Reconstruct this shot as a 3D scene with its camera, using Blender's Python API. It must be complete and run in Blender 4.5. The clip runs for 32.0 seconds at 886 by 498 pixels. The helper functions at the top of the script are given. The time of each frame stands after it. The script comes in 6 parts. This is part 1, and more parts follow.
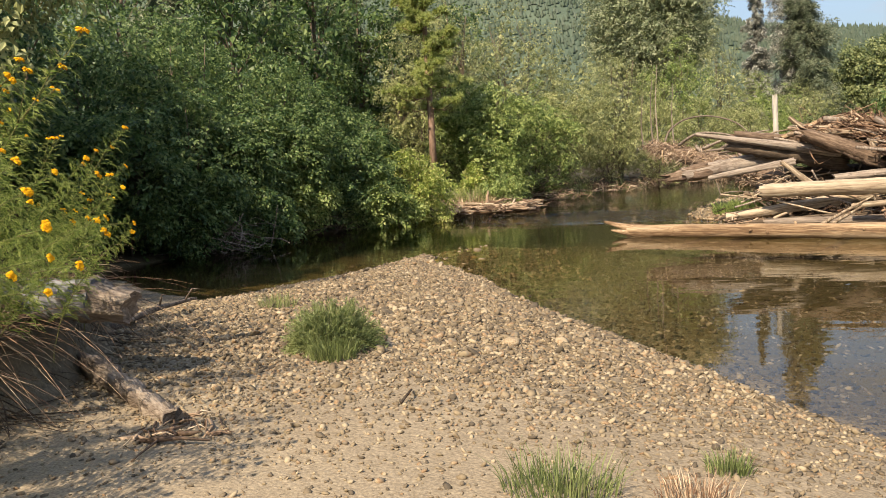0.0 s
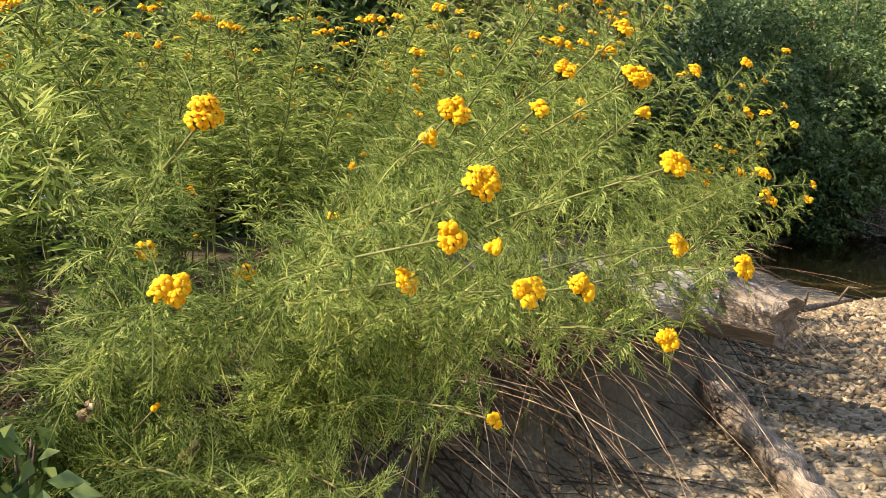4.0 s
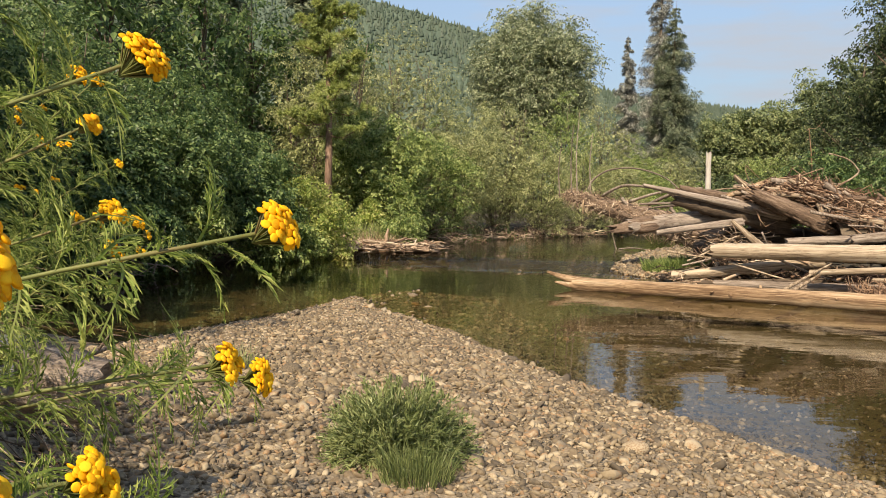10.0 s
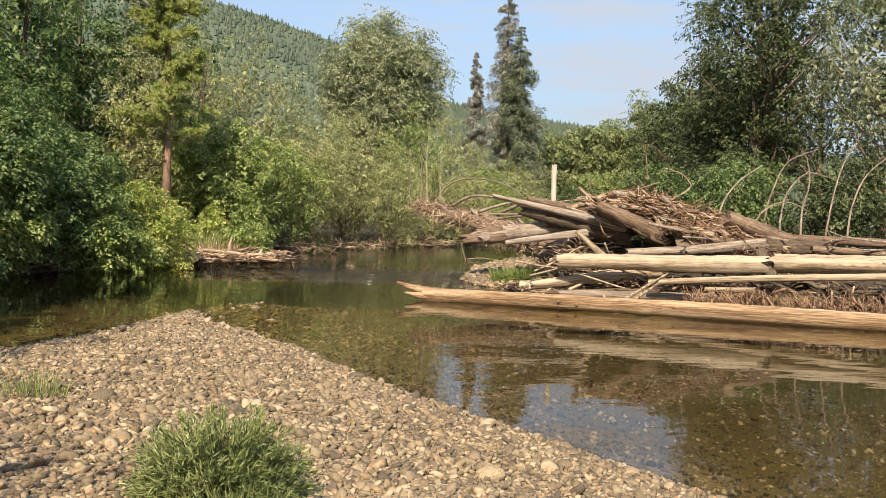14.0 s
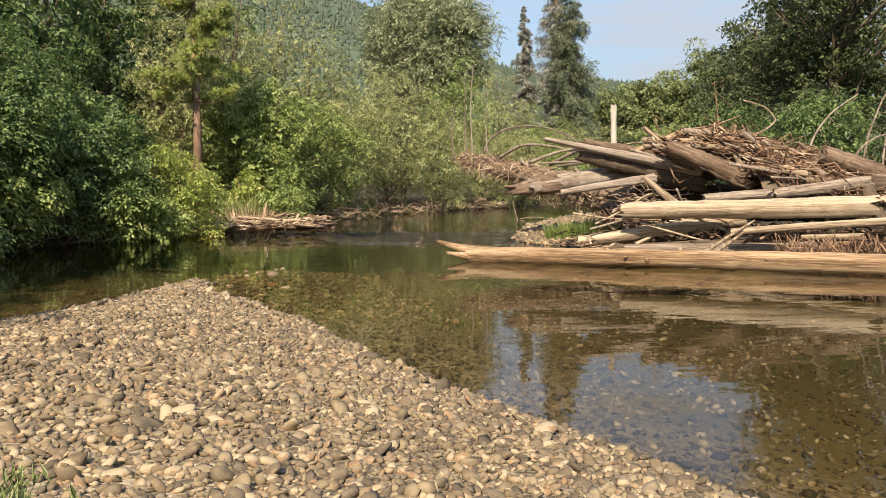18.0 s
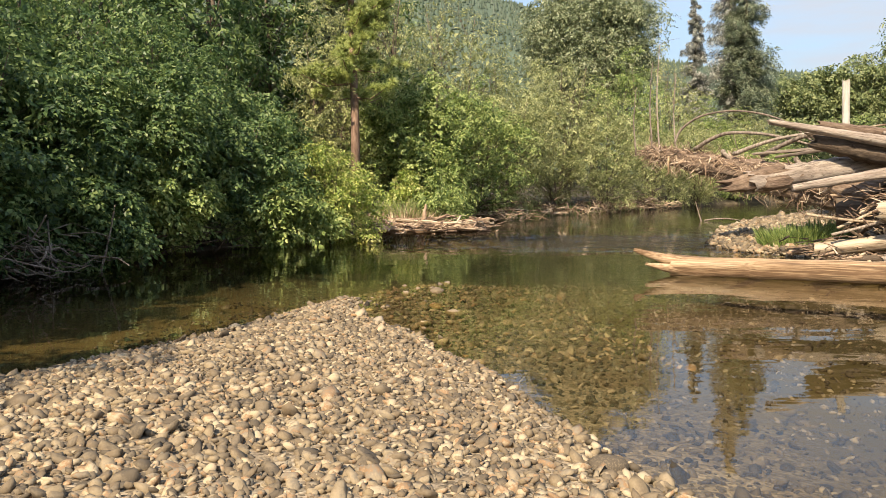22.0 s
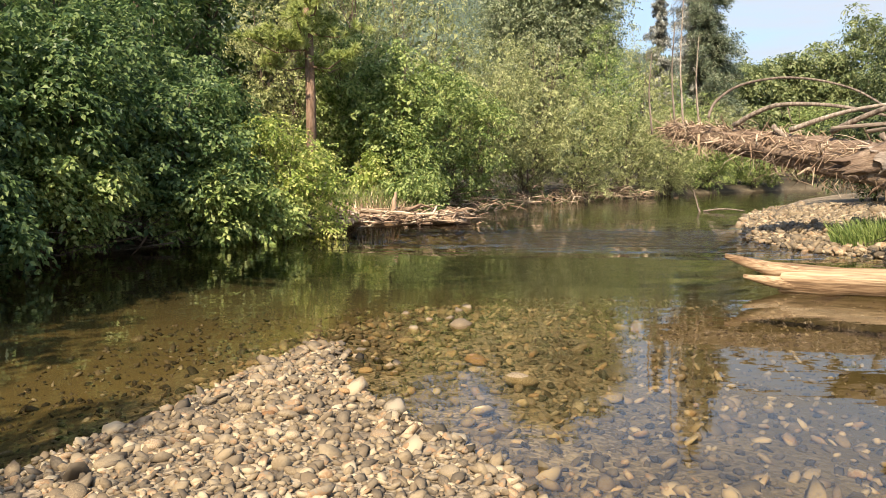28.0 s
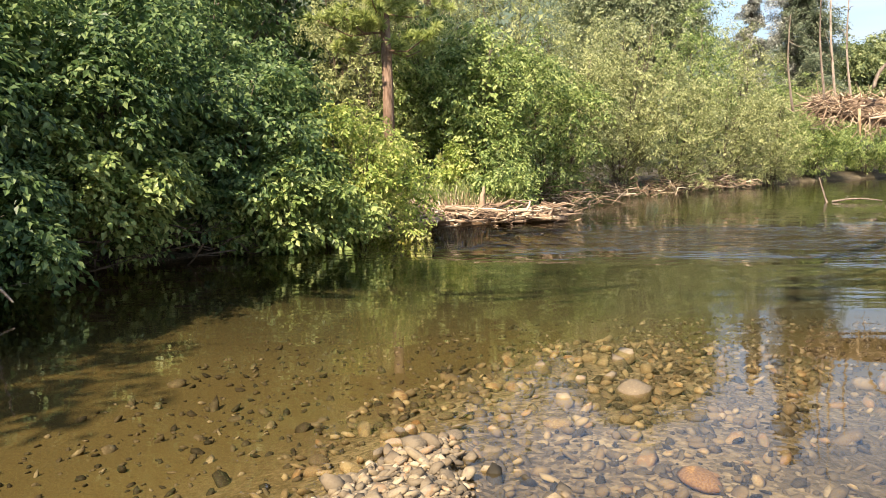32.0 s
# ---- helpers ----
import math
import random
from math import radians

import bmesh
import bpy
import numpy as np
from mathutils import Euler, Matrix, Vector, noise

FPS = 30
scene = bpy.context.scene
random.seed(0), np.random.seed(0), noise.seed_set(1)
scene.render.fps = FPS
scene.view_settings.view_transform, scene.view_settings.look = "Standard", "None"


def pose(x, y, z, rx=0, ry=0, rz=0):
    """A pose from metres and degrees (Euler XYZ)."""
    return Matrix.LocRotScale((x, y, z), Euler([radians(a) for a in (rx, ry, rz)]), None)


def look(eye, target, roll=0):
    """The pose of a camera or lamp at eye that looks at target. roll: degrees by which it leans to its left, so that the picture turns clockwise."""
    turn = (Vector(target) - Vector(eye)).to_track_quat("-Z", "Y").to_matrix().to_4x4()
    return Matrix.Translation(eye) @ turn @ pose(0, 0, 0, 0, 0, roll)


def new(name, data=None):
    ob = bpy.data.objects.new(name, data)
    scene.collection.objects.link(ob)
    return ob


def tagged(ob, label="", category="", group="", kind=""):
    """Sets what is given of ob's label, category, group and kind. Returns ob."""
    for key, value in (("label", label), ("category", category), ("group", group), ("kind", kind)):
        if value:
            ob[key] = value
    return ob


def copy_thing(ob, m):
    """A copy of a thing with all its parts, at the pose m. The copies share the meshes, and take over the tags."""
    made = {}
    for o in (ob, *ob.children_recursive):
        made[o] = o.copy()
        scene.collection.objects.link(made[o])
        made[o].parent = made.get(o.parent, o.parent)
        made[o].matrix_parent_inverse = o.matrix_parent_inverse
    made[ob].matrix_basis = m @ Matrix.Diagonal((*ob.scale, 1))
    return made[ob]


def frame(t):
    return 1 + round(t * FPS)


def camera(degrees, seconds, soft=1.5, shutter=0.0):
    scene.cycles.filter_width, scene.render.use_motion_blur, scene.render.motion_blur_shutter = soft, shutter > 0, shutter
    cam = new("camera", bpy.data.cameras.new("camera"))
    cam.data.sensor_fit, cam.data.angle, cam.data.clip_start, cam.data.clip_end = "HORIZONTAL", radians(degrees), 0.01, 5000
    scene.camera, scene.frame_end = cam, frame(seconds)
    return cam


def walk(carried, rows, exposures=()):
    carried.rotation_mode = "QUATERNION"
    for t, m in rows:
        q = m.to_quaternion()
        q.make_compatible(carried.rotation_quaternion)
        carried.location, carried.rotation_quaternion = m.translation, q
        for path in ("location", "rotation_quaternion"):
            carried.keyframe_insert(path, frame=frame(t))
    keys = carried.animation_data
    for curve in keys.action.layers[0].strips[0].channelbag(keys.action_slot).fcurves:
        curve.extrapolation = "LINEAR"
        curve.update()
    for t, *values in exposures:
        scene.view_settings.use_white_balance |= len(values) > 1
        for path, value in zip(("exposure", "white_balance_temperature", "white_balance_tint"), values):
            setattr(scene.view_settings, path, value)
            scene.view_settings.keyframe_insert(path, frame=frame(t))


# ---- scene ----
cam = camera(58.1, 32.0, soft=0.8)
PATH = [
    (0, (2.238, -3.057, 2.062), (1.792, -1.117, 1.87), -3.6),
    (0.5, (2.116, -2.72, 2.043), (1.443, -0.843, 1.891), -3.3),
    (1, (1.961, -2.386, 2.023), (1.057, -0.607, 1.892), -3.6),
    (1.5, (1.775, -2.071, 1.999), (0.625, -0.439, 1.882), -4.2),
    (2, (1.575, -1.754, 1.97), (0.196, -0.309, 1.875), -4.7),
    (2.5, (1.309, -1.506, 1.966), (-0.277, -0.291, 1.856), -4.8),
    (4.5, (0.389, -0.953, 1.901), (-1.246, 0.187, 1.74), -3.0),
    (5, (0.243, -0.872, 1.916), (-1.285, 0.406, 1.741), -2.7),
    (5.5, (0.13, -0.75, 1.915), (-1.28, 0.656, 1.722), -2.4),
    (6, (0.045, -0.659, 1.928), (-1.215, 0.88, 1.718), -2.2),
    (6.5, (-0.013, -0.648, 1.938), (-1.083, 1.028, 1.726), -1.8),
    (7, (-0.077, -0.664, 1.943), (-0.927, 1.135, 1.741), -1.3),
    (7.5, (-0.104, -0.672, 1.94), (-0.739, 1.216, 1.759), -1.0),
    (8, (-0.113, -0.679, 1.942), (-0.564, 1.263, 1.782), -0.4),
    (8.5, (-0.107, -0.683, 1.944), (-0.419, 1.288, 1.804), 0.1),
    (9, (-0.101, -0.689, 1.943), (-0.312, 1.296, 1.82), 0.5),
    (9.5, (-0.097, -0.687, 1.94), (-0.235, 1.305, 1.83), 0.8),
    (10, (-0.095, -0.688, 1.942), (-0.178, 1.308, 1.842), 1.0),
    (10.5, (-0.095, -0.685, 1.941), (-0.134, 1.313, 1.852), 1.1),
    (11, (-0.093, -0.682, 1.94), (-0.09, 1.316, 1.861), 1.2),
    (11.5, (-0.09, -0.681, 1.94), (-0.043, 1.317, 1.867), 1.3),
    (12, (-0.092, -0.677, 1.939), (0.007, 1.319, 1.867), 1.3),
    (12.5, (-0.089, -0.655, 1.938), (0.063, 1.338, 1.87), 1.5),
    (13, (-0.075, -0.524, 1.933), (0.128, 1.464, 1.866), 1.6),
    (13.5, (-0.04, -0.306, 1.93), (0.206, 1.678, 1.865), 1.7),
    (14, (-0.033, -0.115, 1.907), (0.256, 1.863, 1.841), 1.6),
    (14.5, (-0.026, 0.079, 1.893), (0.299, 2.05, 1.806), 1.2),
    (16.5, (0.363, 1.201, 1.674), (0.695, 3.171, 1.576), -0.8),
    (17, (0.441, 1.605, 1.602), (0.703, 3.585, 1.486), -0.6),
    (17.5, (0.515, 1.932, 1.577), (0.729, 3.916, 1.439), -0.3),
    (18, (0.491, 2.332, 1.542), (0.646, 4.32, 1.391), -0.5),
    (18.5, (0.438, 2.705, 1.53), (0.529, 4.696, 1.364), -0.8),
    (19, (0.401, 3.106, 1.532), (0.424, 5.098, 1.359), -1.3),
    (19.5, (0.307, 3.435, 1.527), (0.262, 5.428, 1.362), -1.7),
    (20, (0.189, 3.768, 1.521), (0.084, 5.76, 1.367), -1.8),
    (20.5, (0.092, 4.102, 1.508), (-0.062, 6.091, 1.37), -1.7),
    (21, (0.025, 4.524, 1.512), (-0.164, 6.511, 1.388), -1.3),
    (21.5, (0.012, 4.842, 1.513), (-0.203, 6.827, 1.387), -1.1),
    (22, (0.003, 5.229, 1.488), (-0.228, 7.21, 1.345), -1.1),
    (22.5, (-0.075, 5.566, 1.472), (-0.323, 7.543, 1.308), -1.1),
    (23, (-0.189, 5.929, 1.476), (-0.461, 7.903, 1.304), -1.1),
    (23.5, (-0.326, 6.277, 1.475), (-0.631, 8.246, 1.307), -0.8),
    (24, (-0.448, 6.662, 1.468), (-0.781, 8.627, 1.298), -0.2),
    (24.5, (-0.554, 7.031, 1.443), (-0.883, 8.996, 1.268), 0.4),
    (25, (-0.635, 7.347, 1.445), (-0.93, 9.317, 1.258), 0.5),
    (25.5, (-0.694, 7.73, 1.43), (-0.893, 9.71, 1.23), -0.1),
    (27.5, (-1.143, 9.082, 1.416), (-1.285, 11.066, 1.207), -1.3),
    (28, (-1.256, 9.455, 1.403), (-1.359, 11.445, 1.23), -0.9),
    (28.5, (-1.333, 9.796, 1.407), (-1.361, 11.791, 1.272), -0.8),
    (29, (-1.424, 10.217, 1.407), (-1.369, 12.213, 1.297), -0.8),
    (29.5, (-1.48, 10.574, 1.395), (-1.356, 12.568, 1.298), -1.0),
    (30, (-1.494, 10.924, 1.361), (-1.343, 12.916, 1.267), -1.1),
    (30.5, (-1.548, 11.24, 1.373), (-1.428, 13.234, 1.277), -1.4),
    (31, (-1.634, 11.543, 1.399), (-1.593, 13.539, 1.288), -1.8),
    (31.5, (-1.762, 11.89, 1.357), (-1.87, 13.883, 1.223), -1.8),
    (32, (-1.935, 12.106, 1.376), (-2.225, 14.076, 1.194), -2.1),
]
walk(cam, [(t, look(e, g, r)) for t, e, g, r in PATH], [(0, 1.22, 7200, 13), (2, 1.8, 7200, 13), (3.5, 1.84, 7200, 13), (5, 1.62, 7200, 13), (7, 1.18, 7200, 13), (9, 1.04, 7200, 13), (12, 1.2, 7200, 13), (14, 1.28, 7200, 13), (18, 1.22, 7200, 13), (24, 1.52, 7100, 13), (29, 1.56, 7000, 13), (32, 1.8, 7000, 13)])

# ---- light ----
SUN_TO = Vector((-0.27, -0.85, 0.88)).normalized()
sun_data = bpy.data.lights.new("sun", "SUN")
sun_data.energy, sun_data.angle, sun_data.color = 3.7, radians(0.55), (1.0, 0.9, 0.73)
sun = new("sun", sun_data)
sun.matrix_world = look(SUN_TO * 60, (0, 0, 0))

world = bpy.data.worlds.new("sky")
scene.world = world
world.use_nodes = True
wn, wl = world.node_tree.nodes, world.node_tree.links
back = wn["Background"]
sky = wn.new("ShaderNodeTexSky")
sky.sky_type, sky.sun_disc = "NISHITA", False
sky.sun_elevation = math.asin(SUN_TO.z)
sky.sun_rotation = math.atan2(SUN_TO.x, SUN_TO.y)
sky.air_density, sky.dust_density = 1.0, 0.4
wc = wn.new("ShaderNodeTexCoord")
wm = wn.new("ShaderNodeMapping")
wm.inputs["Scale"].default_value = (1.1, 1.1, 6.5)
wl.new(wc.outputs["Generated"], wm.inputs["Vector"])
cloud = wn.new("ShaderNodeTexNoise")
cloud.inputs["Scale"].default_value, cloud.inputs["Detail"].default_value, cloud.inputs["Roughness"].default_value = 2.6, 9.0, 0.56
wl.new(wm.outputs["Vector"], cloud.inputs["Vector"])
ramp = wn.new("ShaderNodeValToRGB")
ramp.color_ramp.elements[0].position, ramp.color_ramp.elements[1].position = 0.465, 0.62
ramp.color_ramp.elements[1].color = (0.85, 0.85, 0.85, 1)
wl.new(cloud.outputs["Fac"], ramp.inputs["Fac"])
wx = wn.new("ShaderNodeMix")
wx.data_type = "RGBA"
wx.inputs["B"].default_value = (1.9, 2.18, 2.6, 1)
wl.new(ramp.outputs["Color"], wx.inputs["Factor"])
# the air low over the horizon is pale blue
ws = wn.new("ShaderNodeSeparateXYZ")
wl.new(wc.outputs["Generated"], ws.inputs[0])
low = wn.new("ShaderNodeMapRange")
low.inputs["From Min"].default_value, low.inputs["From Max"].default_value = 0.05, 0.6
low.inputs["To Min"].default_value, low.inputs["To Max"].default_value = 0.85, 0.0
wl.new(ws.outputs["Z"], low.inputs["Value"])
wb = wn.new("ShaderNodeMix")
wb.data_type = "RGBA"
wb.inputs["B"].default_value = (0.6, 0.89, 1.32, 1)
wl.new(low.outputs["Result"], wb.inputs["Factor"])
wl.new(sky.outputs["Color"], wb.inputs["A"])
wl.new(wb.outputs["Result"], wx.inputs["A"])
wl.new(wx.outputs["Result"], back.inputs["Color"])
back.inputs["Strength"].default_value = 0.13


# ---- materials ----
def surface(name, stops, scale=4.0, rough=0.85, bump=0.4, bump_scale=40.0, stretch=(1, 1, 1), vary=0.0, by="island",
            spec=0.25, leaf=0.0, distance=0.02, fine=0.35, crack=0.0):
    """A rough surface whose colour runs over the stops by noise, with finer grain, relief and a change from piece to piece."""
    m = bpy.data.materials.new(name)
    m.use_nodes = True
    n, l = m.node_tree.nodes, m.node_tree.links
    b = n["Principled BSDF"]
    b.inputs["Roughness"].default_value = rough
    b.inputs["Specular IOR Level"].default_value = spec
    tc, mp = n.new("ShaderNodeTexCoord"), n.new("ShaderNodeMapping")
    mp.inputs["Scale"].default_value = stretch
    l.new(tc.outputs["Object"], mp.inputs["Vector"])
    big, small = n.new("ShaderNodeTexNoise"), n.new("ShaderNodeTexNoise")
    big.inputs["Scale"].default_value, big.inputs["Detail"].default_value = scale, 5
    small.inputs["Scale"].default_value, small.inputs["Detail"].default_value = bump_scale, 4
    for q in (big, small):
        l.new(mp.outputs["Vector"], q.inputs["Vector"])
    add = n.new("ShaderNodeMath")
    add.operation = "MULTIPLY_ADD"
    l.new(small.outputs["Fac"], add.inputs[0])
    add.inputs[1].default_value = fine
    sub = n.new("ShaderNodeMath")
    sub.operation = "SUBTRACT"
    l.new(big.outputs["Fac"], sub.inputs[0])
    sub.inputs[1].default_value = fine * 0.5
    l.new(sub.outputs["Value"], add.inputs[2])
    fac = add.outputs["Value"]
    if vary:
        src = n.new("ShaderNodeNewGeometry").outputs["Random Per Island"] if by == "island" else n.new("ShaderNodeObjectInfo").outputs["Random"]
        v = n.new("ShaderNodeMath")
        v.operation = "MULTIPLY_ADD"
        l.new(src, v.inputs[0])
        v.inputs[1].default_value = vary
        off = n.new("ShaderNodeMath")
        off.operation = "SUBTRACT"
        l.new(fac, off.inputs[0])
        off.inputs[1].default_value = vary * 0.5
        l.new(off.outputs["Value"], v.inputs[2])
        fac = v.outputs["Value"]
    r = n.new("ShaderNodeValToRGB")
    while len(r.color_ramp.elements) < len(stops):
        r.color_ramp.elements.new(0.5)
    for e, (p, c) in zip(r.color_ramp.elements, stops):
        e.position, e.color = p, (*c, 1)
    l.new(fac, r.inputs["Fac"])
    l.new(r.outputs["Color"], b.inputs["Base Color"])
    if crack:
        split = n.new("ShaderNodeTexNoise")
        split.inputs["Scale"].default_value, split.inputs["Detail"].default_value = 1.5, 3
        l.new(mp.outputs["Vector"], split.inputs["Vector"])
        dev, gap = n.new("ShaderNodeMath"), n.new("ShaderNodeMapRange")
        dev.operation = "SUBTRACT"
        dev.inputs[1].default_value = 0.5
        l.new(split.outputs["Fac"], dev.inputs[0])
        size = n.new("ShaderNodeMath")
        size.operation = "ABSOLUTE"
        l.new(dev.outputs["Value"], size.inputs[0])
        gap.inputs["From Max"].default_value, gap.inputs["To Min"].default_value, gap.inputs["To Max"].default_value = 0.022, crack, 0.0
        l.new(size.outputs["Value"], gap.inputs["Value"])
        deep = n.new("ShaderNodeMix")
        deep.data_type = "RGBA"
        deep.inputs["B"].default_value = (0.05, 0.035, 0.024, 1)
        l.new(gap.outputs["Result"], deep.inputs["Factor"])
        l.new(r.outputs["Color"], deep.inputs["A"])
        l.new(deep.outputs["Result"], b.inputs["Base Color"])
    if bump:
        bp = n.new("ShaderNodeBump")
        bp.inputs["Strength"].default_value, bp.inputs["Distance"].default_value = bump, distance
        l.new(small.outputs["Fac"], bp.inputs["Height"])
        l.new(bp.outputs["Normal"], b.inputs["Normal"])
    if leaf:
        t, mx = n.new("ShaderNodeBsdfTranslucent"), n.new("ShaderNodeMixShader")
        l.new(r.outputs["Color"], t.inputs["Color"])
        mx.inputs["Fac"].default_value = leaf
        l.new(b.outputs["BSDF"], mx.inputs[1])
        l.new(t.outputs["BSDF"], mx.inputs[2])
        l.new(mx.outputs["Shader"], n["Material Output"].inputs["Surface"])
    return m


def leafy(name, dark, mid, light, leaf=0.32, rough=0.45, vary=0.6, scale=0.9, spec=0.36):
    return surface(name, [(0.22, dark), (0.5, mid), (0.8, light)], scale=scale, rough=rough, bump=0, bump_scale=9, vary=vary, leaf=leaf, spec=spec)


STONE = [(0.05, (0.09, 0.071, 0.05)), (0.2, (0.168, 0.131, 0.087)), (0.34, (0.136, 0.1, 0.063)), (0.48, (0.21, 0.16, 0.098)), (0.62, (0.262, 0.204, 0.13)), (0.72, (0.182, 0.15, 0.108)), (0.8, (0.235, 0.143, 0.076)), (0.92, (0.35, 0.283, 0.188))]
M_STONE = surface("river_stone", STONE, scale=9, rough=0.85, bump=0.35, bump_scale=90, vary=1.0, by="island", distance=0.004, fine=0.25)
M_COBBLE = surface("river_cobble", STONE, scale=9, rough=0.82, bump=0.35, bump_scale=90, vary=0.9, by="object", distance=0.004, fine=0.2)
M_RUSTY = surface("rusty_cobble", [(0.15, (0.19, 0.1, 0.045)), (0.4, (0.31, 0.19, 0.09)), (0.65, (0.38, 0.27, 0.155)), (0.9, (0.44, 0.35, 0.235))], scale=9, rough=0.8, bump=0.35, bump_scale=90, vary=0.9, by="object", distance=0.004, fine=0.2)
M_WET = surface("algae_coated_stone", [(0.12, (0.03, 0.024, 0.015)), (0.38, (0.06, 0.047, 0.03)), (0.62, (0.096, 0.076, 0.048)), (0.82, (0.13, 0.102, 0.066)), (0.95, (0.27, 0.225, 0.16))],
                scale=7, rough=0.7, bump=0.3, bump_scale=60, vary=0.9, by="island", distance=0.004, fine=0.3)
M_WOOD = surface("bleached_wood", [(0.33, (0.13, 0.077, 0.042)), (0.45, (0.25, 0.162, 0.092)), (0.55, (0.34, 0.237, 0.143)), (0.68, (0.42, 0.315, 0.205))],
                 scale=1.1, rough=0.8, bump=0.6, bump_scale=10, stretch=(5, 5, 0.2), vary=0.12, by="object", distance=0.014, fine=0.7, crack=0.45)
M_BROWN = surface("brown_splintered_wood", [(0.2, (0.06, 0.04, 0.028)), (0.45, (0.15, 0.1, 0.068)), (0.65, (0.25, 0.178, 0.125)), (0.85, (0.36, 0.275, 0.2))],
                  scale=2.0, rough=0.88, bump=0.9, bump_scale=12, stretch=(9, 9, 0.7), vary=0.2, by="object", distance=0.025, fine=0.6, crack=0.5)
M_GREYWOOD = surface("weathered_wood", [(0.2, (0.075, 0.058, 0.046)), (0.45, (0.2, 0.155, 0.12)), (0.65, (0.32, 0.26, 0.205)), (0.85, (0.45, 0.385, 0.31))],
                     scale=2.4, rough=0.85, bump=0.8, bump_scale=13, stretch=(8, 8, 0.6), vary=0.25, by="object", distance=0.02, crack=0.7)
M_DARKWOOD = surface("dark_rotten_wood", [(0.2, (0.0255, 0.0195, 0.0153)), (0.5, (0.0892, 0.0638, 0.0442)), (0.8, (0.17, 0.128, 0.0892))],
                     scale=2.6, rough=0.9, bump=0.9, bump_scale=12, stretch=(7, 7, 1.0), vary=0.2, by="object", distance=0.03)
M_CREAM = surface("cream_wood", [(0.33, (0.13, 0.09, 0.058)), (0.44, (0.26, 0.194, 0.129)), (0.55, (0.355, 0.278, 0.192)), (0.68, (0.44, 0.362, 0.266))], scale=1.2, rough=0.8, bump=0.6, bump_scale=10,
                  stretch=(6, 6, 0.18), vary=0.15, by="object", distance=0.014, fine=0.7, crack=0.5)
M_PALE = surface("pale_dead_wood", [(0.2, (0.255, 0.221, 0.178)), (0.5, (0.425, 0.383, 0.323)), (0.8, (0.561, 0.518, 0.459))], scale=2.4, rough=0.85, bump=0.6, bump_scale=13,
                 stretch=(8, 8, 0.8), distance=0.015)
M_SILVER = surface("silver_wood", [(0.25, (0.06, 0.06, 0.062)), (0.5, (0.15, 0.152, 0.158)), (0.78, (0.27, 0.27, 0.272))], scale=2.4, rough=0.85, bump=0.7, bump_scale=13,
                   stretch=(8, 8, 0.8), distance=0.02)
M_STICK = surface("driftwood_sticks", [(0.15, (0.1, 0.065, 0.045)), (0.45, (0.26, 0.175, 0.115)), (0.7, (0.4, 0.29, 0.2)), (0.9, (0.55, 0.44, 0.32))],
                  scale=3, rough=0.85, bump=0.3, bump_scale=30, vary=0.9, by="island", distance=0.006)
M_BARK = surface("bark", [(0.2, (0.04, 0.03, 0.022)), (0.5, (0.12, 0.09, 0.065)), (0.8, (0.22, 0.17, 0.125))], scale=3, rough=0.92, bump=0.9,
                 bump_scale=11, stretch=(5, 5, 1), vary=0.15, by="object", distance=0.03)
M_PINEBARK = surface("pine_bark", [(0.2, (0.09, 0.055, 0.038)), (0.5, (0.23, 0.145, 0.098)), (0.8, (0.36, 0.25, 0.18))], scale=3, rough=0.9, bump=0.9,
                     bump_scale=9, stretch=(5, 5, 1), distance=0.03)
M_ALDER = leafy("alder_leaf", (0.045, 0.086, 0.03), (0.108, 0.178, 0.058), (0.24, 0.31, 0.11), leaf=0.46, vary=0.75)
M_DOGWOOD = leafy("dogwood_leaf", (0.147, 0.21, 0.042), (0.326, 0.399, 0.0893), (0.588, 0.557, 0.21), leaf=0.42)
M_MAPLE = leafy("maple_leaf", (0.1, 0.155, 0.042), (0.25, 0.325, 0.095), (0.42, 0.47, 0.17), leaf=0.42, vary=0.75)
M_WILLOW = leafy("willow_leaf", (0.15, 0.175, 0.068), (0.35, 0.375, 0.155), (0.5, 0.5, 0.245), leaf=0.42, vary=0.7)
# leaf green darkened to stand for the shade in the right-bank woods
M_SHADE_LEAF = leafy("shade_dark_leaf", (0.022, 0.038, 0.015), (0.062, 0.088, 0.033), (0.17, 0.195, 0.085), leaf=0.28, spec=0.25)
M_ROUND = leafy("round_tree_leaf", (0.12, 0.152, 0.076), (0.26, 0.3, 0.16), (0.45, 0.47, 0.3), leaf=0.42)
M_FARLEAF = leafy("far_leaf", (0.09, 0.125, 0.05), (0.2, 0.24, 0.095), (0.33, 0.355, 0.165), leaf=0.34)
M_SPRUCE = leafy("spruce_needle", (0.0957, 0.128, 0.0798), (0.208, 0.248, 0.152), (0.383, 0.398, 0.271), leaf=0.45)
M_LICHEN = leafy("lichen_hung_needle", (0.17, 0.175, 0.155), (0.34, 0.345, 0.3), (0.55, 0.54, 0.47), leaf=0.3)
M_PINE = leafy("pine_needle", (0.2, 0.252, 0.0735), (0.399, 0.452, 0.147), (0.588, 0.609, 0.252), leaf=0.5)
M_GRASS = leafy("grass", (0.085, 0.115, 0.04), (0.185, 0.225, 0.08), (0.34, 0.37, 0.16))
M_TANSY = leafy("tansy_leaf", (0.07, 0.108, 0.023), (0.215, 0.3, 0.066), (0.45, 0.49, 0.155), leaf=0.5, scale=3, rough=0.5, spec=0.2, vary=0.75)
